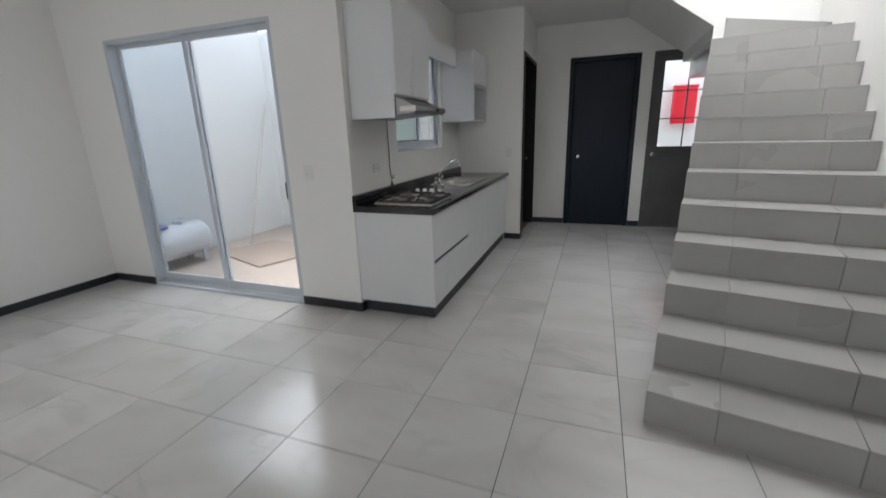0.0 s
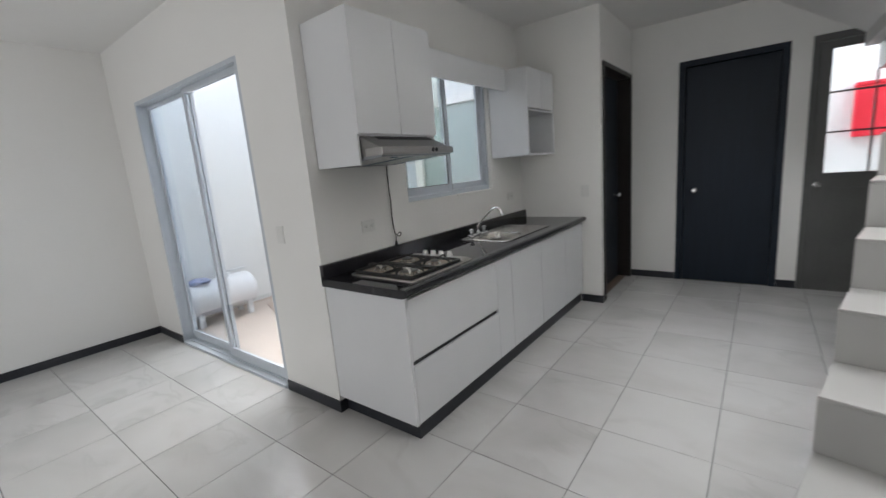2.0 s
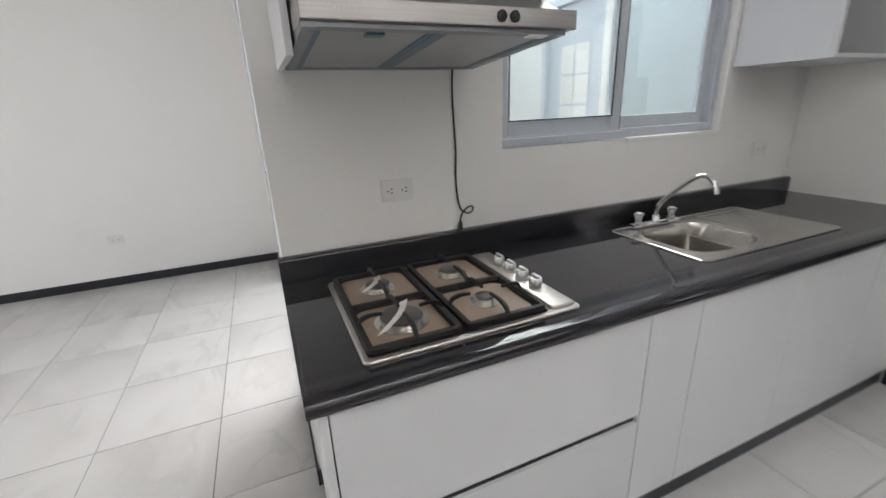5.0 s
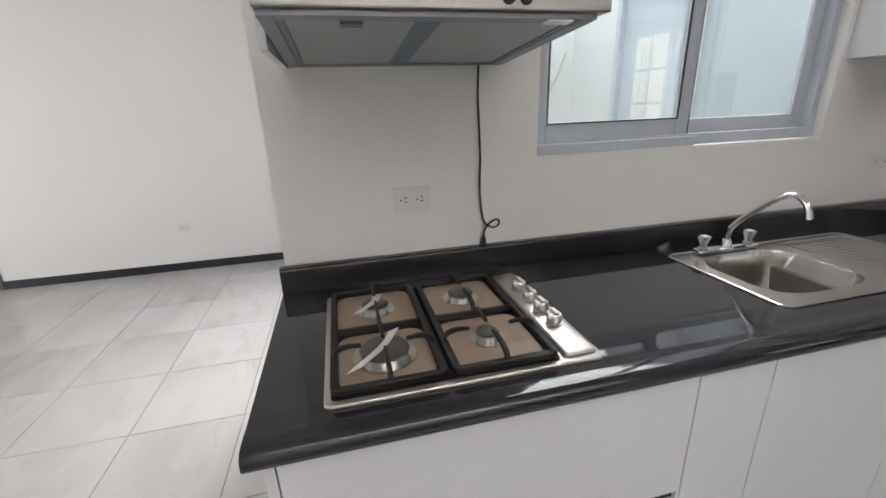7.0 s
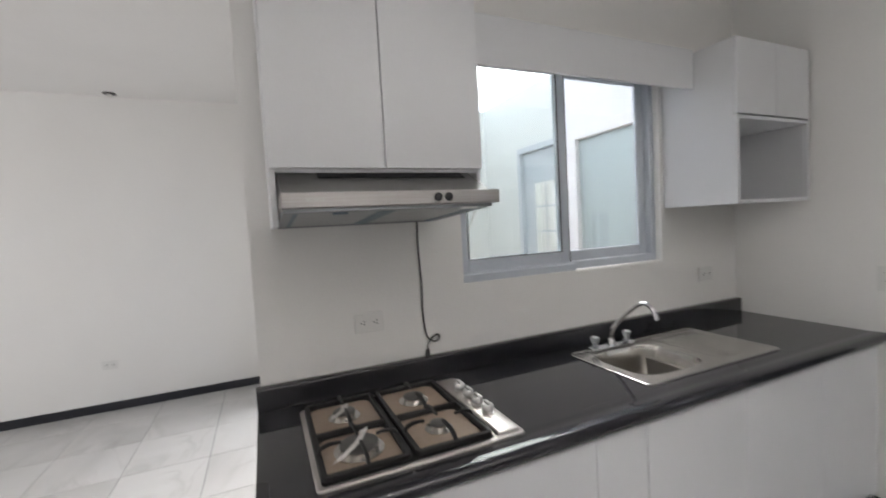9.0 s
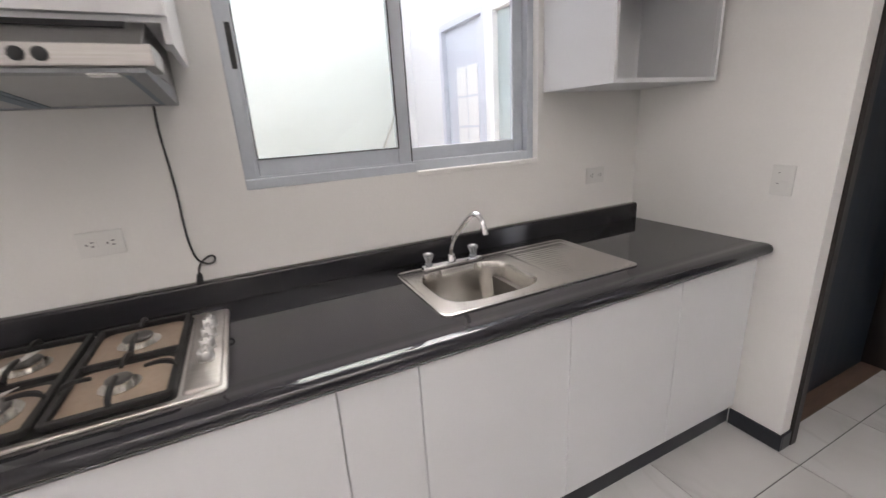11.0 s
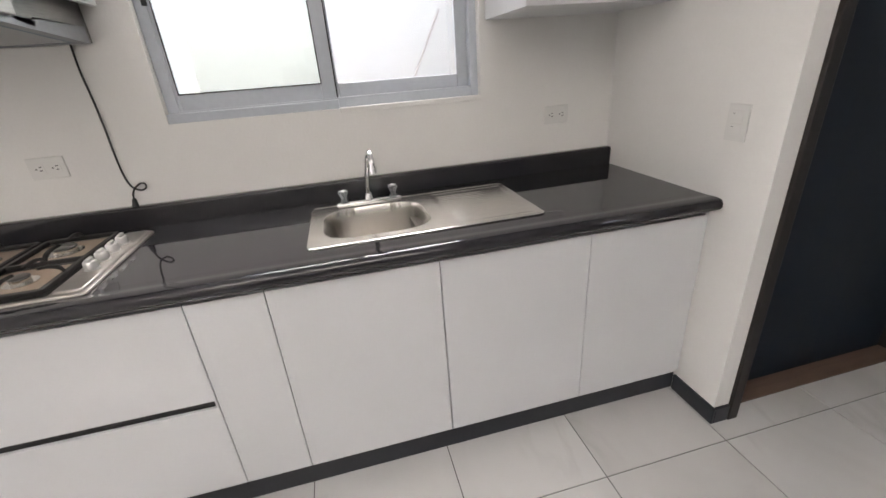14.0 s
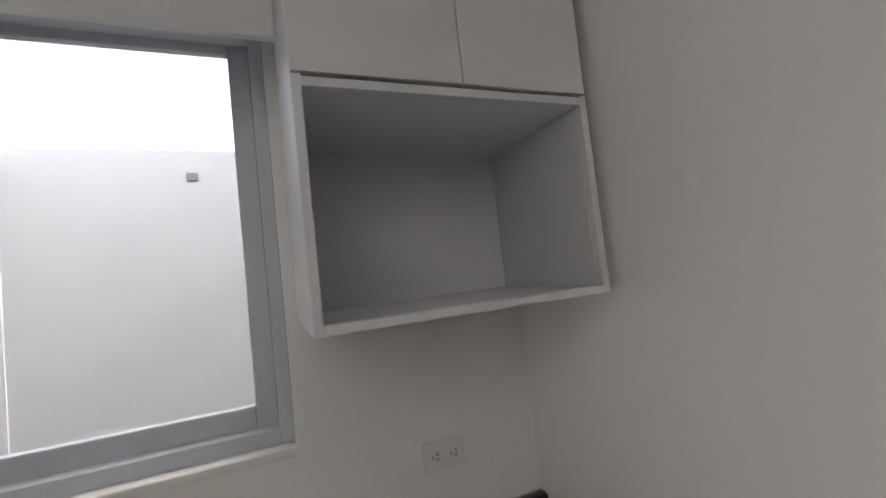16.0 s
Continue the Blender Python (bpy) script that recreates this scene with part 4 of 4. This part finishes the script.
def underside(name, x0, x1, ya, yb, drop, thick, mat, label):
    """A thin plate that follows the slope of the hood's underside."""
    def z(x):
        return 1.5525 + (x - 0.055) * 0.068 - drop
    part(name, extrude_y([(x0, z(x0)), (x0, z(x0) + thick), (x1, z(x1) + thick), (x1, z(x1))], ya, yb), mat, hood, label)


for a, b in ((0.031, 0.283), (0.3025, HW - 0.051)):
    underside("grease_filter", 0.056, 0.484, a + 0.014, b - 0.014, -0.002, 0.006, M_ALU2, "grey mesh grease filter")
    underside("filter_edge", 0.056, 0.484, a, a + 0.0135, 0.0, 0.008, M_TAPE, "steel blue filter edge")
    underside("filter_edge", 0.056, 0.484, b - 0.0135, b, 0.0, 0.008, M_TAPE, "steel blue filter edge")
underside("divider", 0.056, 0.484, 0.2835, 0.302, 0.001, 0.006, M_TAPE, "blue strip between the filters")
underside("filter_latch", 0.452, 0.476, 0.135, 0.175, 0.004, 0.0055, M_TAPE, "blue grey filter latch")
underside("lamp_lens", 0.487, 0.513, 0.512, 0.562, 0.0045, 0.003, M_PLATE, "white lamp lens")
bm = bmesh.new()
for k, w in enumerate((0.007, 0.004, 0.008, 0.006, 0.007)):
    box(0.5301, 0.5305, 0.062 + 0.0095 * k, 0.062 + 0.0095 * k + w, 1.609, 1.617, bm=bm)
part("maker_mark", bm, M_LAMP, hood, "row of tiny grey bars")
for y in (0.425, 0.458):
    part("push_button", lathe([(0.0125, 0.5302), (0.0125, 0.533), (0.010, 0.535), (0.002, 0.5355)], (0, y, 1.613), 18, "X"), M_BLACK, hood, "black button", True)

# ---- small wall things ----
cord = thing("hood_cord", "black hood power cord hanging down the wall to the worktop", "cord", (KIT_X, 0, 0))
part("cable", tube(bend([(0.012, 3.637, 1.556), (0.012, 3.634, 1.47), (0.010, 3.638, 1.38), (0.012, 3.641, 1.28), (0.010, 3.639, 1.19), (0.013, 3.643, 1.11), (0.014, 3.655, 1.062), (0.016, 3.682, 1.043), (0.017, 3.703, 1.05), (0.016, 3.704, 1.066), (0.016, 3.688, 1.068), (0.016, 3.665, 1.052), (0.017, 3.652, 1.03), (0.018, 3.650, 1.01)]), 0.0035, 8), M_CORD, cord, smooth=True)
part("plug", cyl((0.018, 3.650, 1.014), (0.020, 3.647, 0.9825), 0.007, 0.012, 12), M_CORD, cord, "black plug", True)


def outlet(name, at, normal, label, two=True):
    """A cover plate in the wall's plane; normal is x or -y."""
    o = thing(name, label, "power outlet" if two else "light switch", at)
    o.rotation_euler = (0, 0, 0 if normal == "x" else radians(-90))
    w, h = (0.118, 0.078) if two else (0.078, 0.118)
    part("cover_plate", box(0.0, 0.007, -w / 2, w / 2, -h / 2, h / 2, 0.002), M_PLATE, o)
    if two:
        for y in (-0.026, 0.026):
            s = part("socket", box(0.0072, 0.0080, y - 0.017, y + 0.017, -0.017, 0.017), M_PLATE, o)
            for z in (-0.0065, 0.0065):
                part("slot", box(0.0081, 0.0084, y + 0.001, y + 0.010, z - 0.0016, z + 0.0016), M_BLACK, s, "dark slot")
            part("slot", box(0.0081, 0.0084, y - 0.011, y - 0.006, -0.0025, 0.0025), M_BLACK, s, "dark slot")
    else:
        for z in (-0.021, 0.021):
            r = part("rocker", box(0.0072, 0.0092, -0.02, 0.02, z - 0.018, z + 0.018, 0.001), M_PLATE, o)
            part("indicator", box(0.0093, 0.0096, -0.017, -0.008, z + 0.008, z + 0.0095), M_BLACK, r, "small dark mark")
    return o


outlet("power_outlet", (KIT_X, 3.412, 1.16), "x", "white double power outlet beside the hood cord")
outlet("power_outlet", (KIT_X, 5.443, 1.157), "x", "white double power outlet near the kitchen corner")
outlet("light_switch", (-0.71, END_Y, 1.162), "-y", "white double rocker switch on the kitchen end wall", False)
outlet("power_outlet", (WEST, 1.68, 0.425), "x", "white double power outlet low on the long white wall")
outlet("light_switch", (WEST, 0.28, 1.18), "x", "white switch beside the grey metal door", False)
outlet("light_switch", (-1.79, SLIDER_Y, 1.16), "-y", "white switch between the sliding door and the kitchen", False)

lamp = thing("ceiling_light", "round pale grey ceiling light, switched off", "ceiling light", (-0.39, 4.91, CEIL))
part("rim", lathe([(0.125, 0.0), (0.125, -0.02), (0.115, -0.028), (0.108, -0.028)], (0, 0, 0), 40), M_LAMP, lamp, smooth=True)
part("diffuser", lathe([(0.106, -0.0285), (0.09, -0.04), (0.05, -0.05), (0.004, -0.053)], (0, 0, 0), 36), M_LAMP, lamp, smooth=True)
hook = thing("ceiling_socket", "small bare lamp socket at the ceiling, switched off", "lamp socket", (-4.34, 1.90, CEIL))
part("plate", lathe([(0.05, 0.0), (0.05, -0.008), (0.03, -0.012)], (0, 0, 0), 24), M_CAP, hook, "", True)
part("holder", lathe([(0.022, -0.0121), (0.022, -0.03), (0.012, -0.034), (0.003, -0.034)], (0, 0, 0), 20), M_PLATE, hook, "pale holder", True)

# ---- patio things ----
spot = thing("wall_lamp_box", "small grey lamp box high on the white patio wall", "lamp box", (PATIO_W, 4.485, 2.70))
part("box", box(0, 0.03, -0.045, 0.045, 0, 0.075, 0.006), M_RIM, spot)
tank = thing("gas_tank", "white horizontal stationary gas tank standing on the patio floor", "gas tank", (-4.30, 3.60, -0.02))
L, R, ZC = 0.34, 0.20, 0.295
part("shell", lathe([(0.01, -L - 0.09), (0.10, -L - 0.082), (0.165, -L - 0.055), (0.197, -L - 0.015), (R, -L + 0.02), (R, L - 0.02), (0.197, L + 0.015), (0.165, L + 0.055), (0.10, L + 0.082), (0.01, L + 0.09)], (0, 0, ZC), 40, "Y"), M_TANK, tank, smooth=True)
for y in (-0.28, 0.28):
    for x in (-0.13, 0.13):
        part("leg", box(x - 0.02, x + 0.02, y - 0.03, y + 0.03, 0, 0.16, 0.003), M_TANK, tank)
valve = part("valve_dome", lathe([(0.06, ZC + R - 0.01), (0.06, ZC + R + 0.03), (0.05, ZC + R + 0.035)], (0, 0.1, 0), 20), M_ALU, tank, "grey valve collar", True)
part("pipe", tube(bend([(0, 0.1, ZC + R + 0.05), (0.02, 0.18, ZC + R + 0.055), (0.0, 0.35, ZC + R + 0.05)]), 0.008), M_ALU, valve, "", True)
rag = thing("cloth", "crumpled blue cloth on top of the white gas tank", "cloth", (-4.26, 3.40, 0.475))
bm = bmesh.new()
bmesh.ops.create_icosphere(bm, subdivisions=4, radius=1.0)
for v in bm.verts:
    k = 1 + 0.35 * noise.noise(v.co * 2.3)
    v.co = Vector((v.co.x * 0.085 * k, v.co.y * 0.12 * k, max(v.co.z, -0.25) * 0.045 * k))
part("folds", bm, M_BLUE, rag, smooth=True)
board = thing("cardboard_sheet", "flat tan cardboard sheet lying on the patio floor", "cardboard", (-3.6, 4.35, -0.02))
board.rotation_euler = (0, 0, radians(-20))
part("sheet", box(-0.55, 0.55, -0.42, 0.42, 0.001, 0.02, 0.004), M_BOARD, board)
stick = thing("broom_stick", "pale wooden stick leaning in the patio corner", "stick", (-4.2, 4.66, -0.02))
part("pole", tube([(0, 0, 0.0), (-0.36, 1.06, 1.97)], 0.013), M_STICK, stick, smooth=True)

# ---- floor tiles, last ----
TILE, GAP = 0.52, 0.0035
meshes = {}


def lay(x0, x1, y0, y1):
    key = (round(x1 - x0, 3), round(y1 - y0, 3))
    if key not in meshes:
        w, d = key[0] / 2 - GAP / 2, key[1] / 2 - GAP / 2
        o = part("tile", box(-w, w, -d, d, -0.0038, 0.0, 0.001), M_TILE, floor)
        meshes[key] = o.data
    else:
        o = new("tile", meshes[key])
        o.parent = floor
    o.location = ((x0 + x1) / 2, (y0 + y1) / 2, 0)


for i in range(-8, 7):
    for j in range(-8, 10):
        x0, y0 = -0.46 + TILE * i, 2.075 + TILE * j
        x1, y1 = x0 + TILE, y0 + TILE
        x0, x1, y0, y1 = max(x0, WEST), min(x1, 3.2), max(y0, SOUTH), min(y1, HALL_Y)
        if x1 - x0 < 0.02 or y1 - y0 < 0.02:
            continue
        if y1 > SLIDER_Y and x0 < KIT_X - 0.12:
            if y0 >= SLIDER_Y:
                continue
            y1 = SLIDER_Y
        if x1 < SIDE_X + 0.05 and y0 > END_Y:
            continue
        lay(x0, x1, y0, y1)
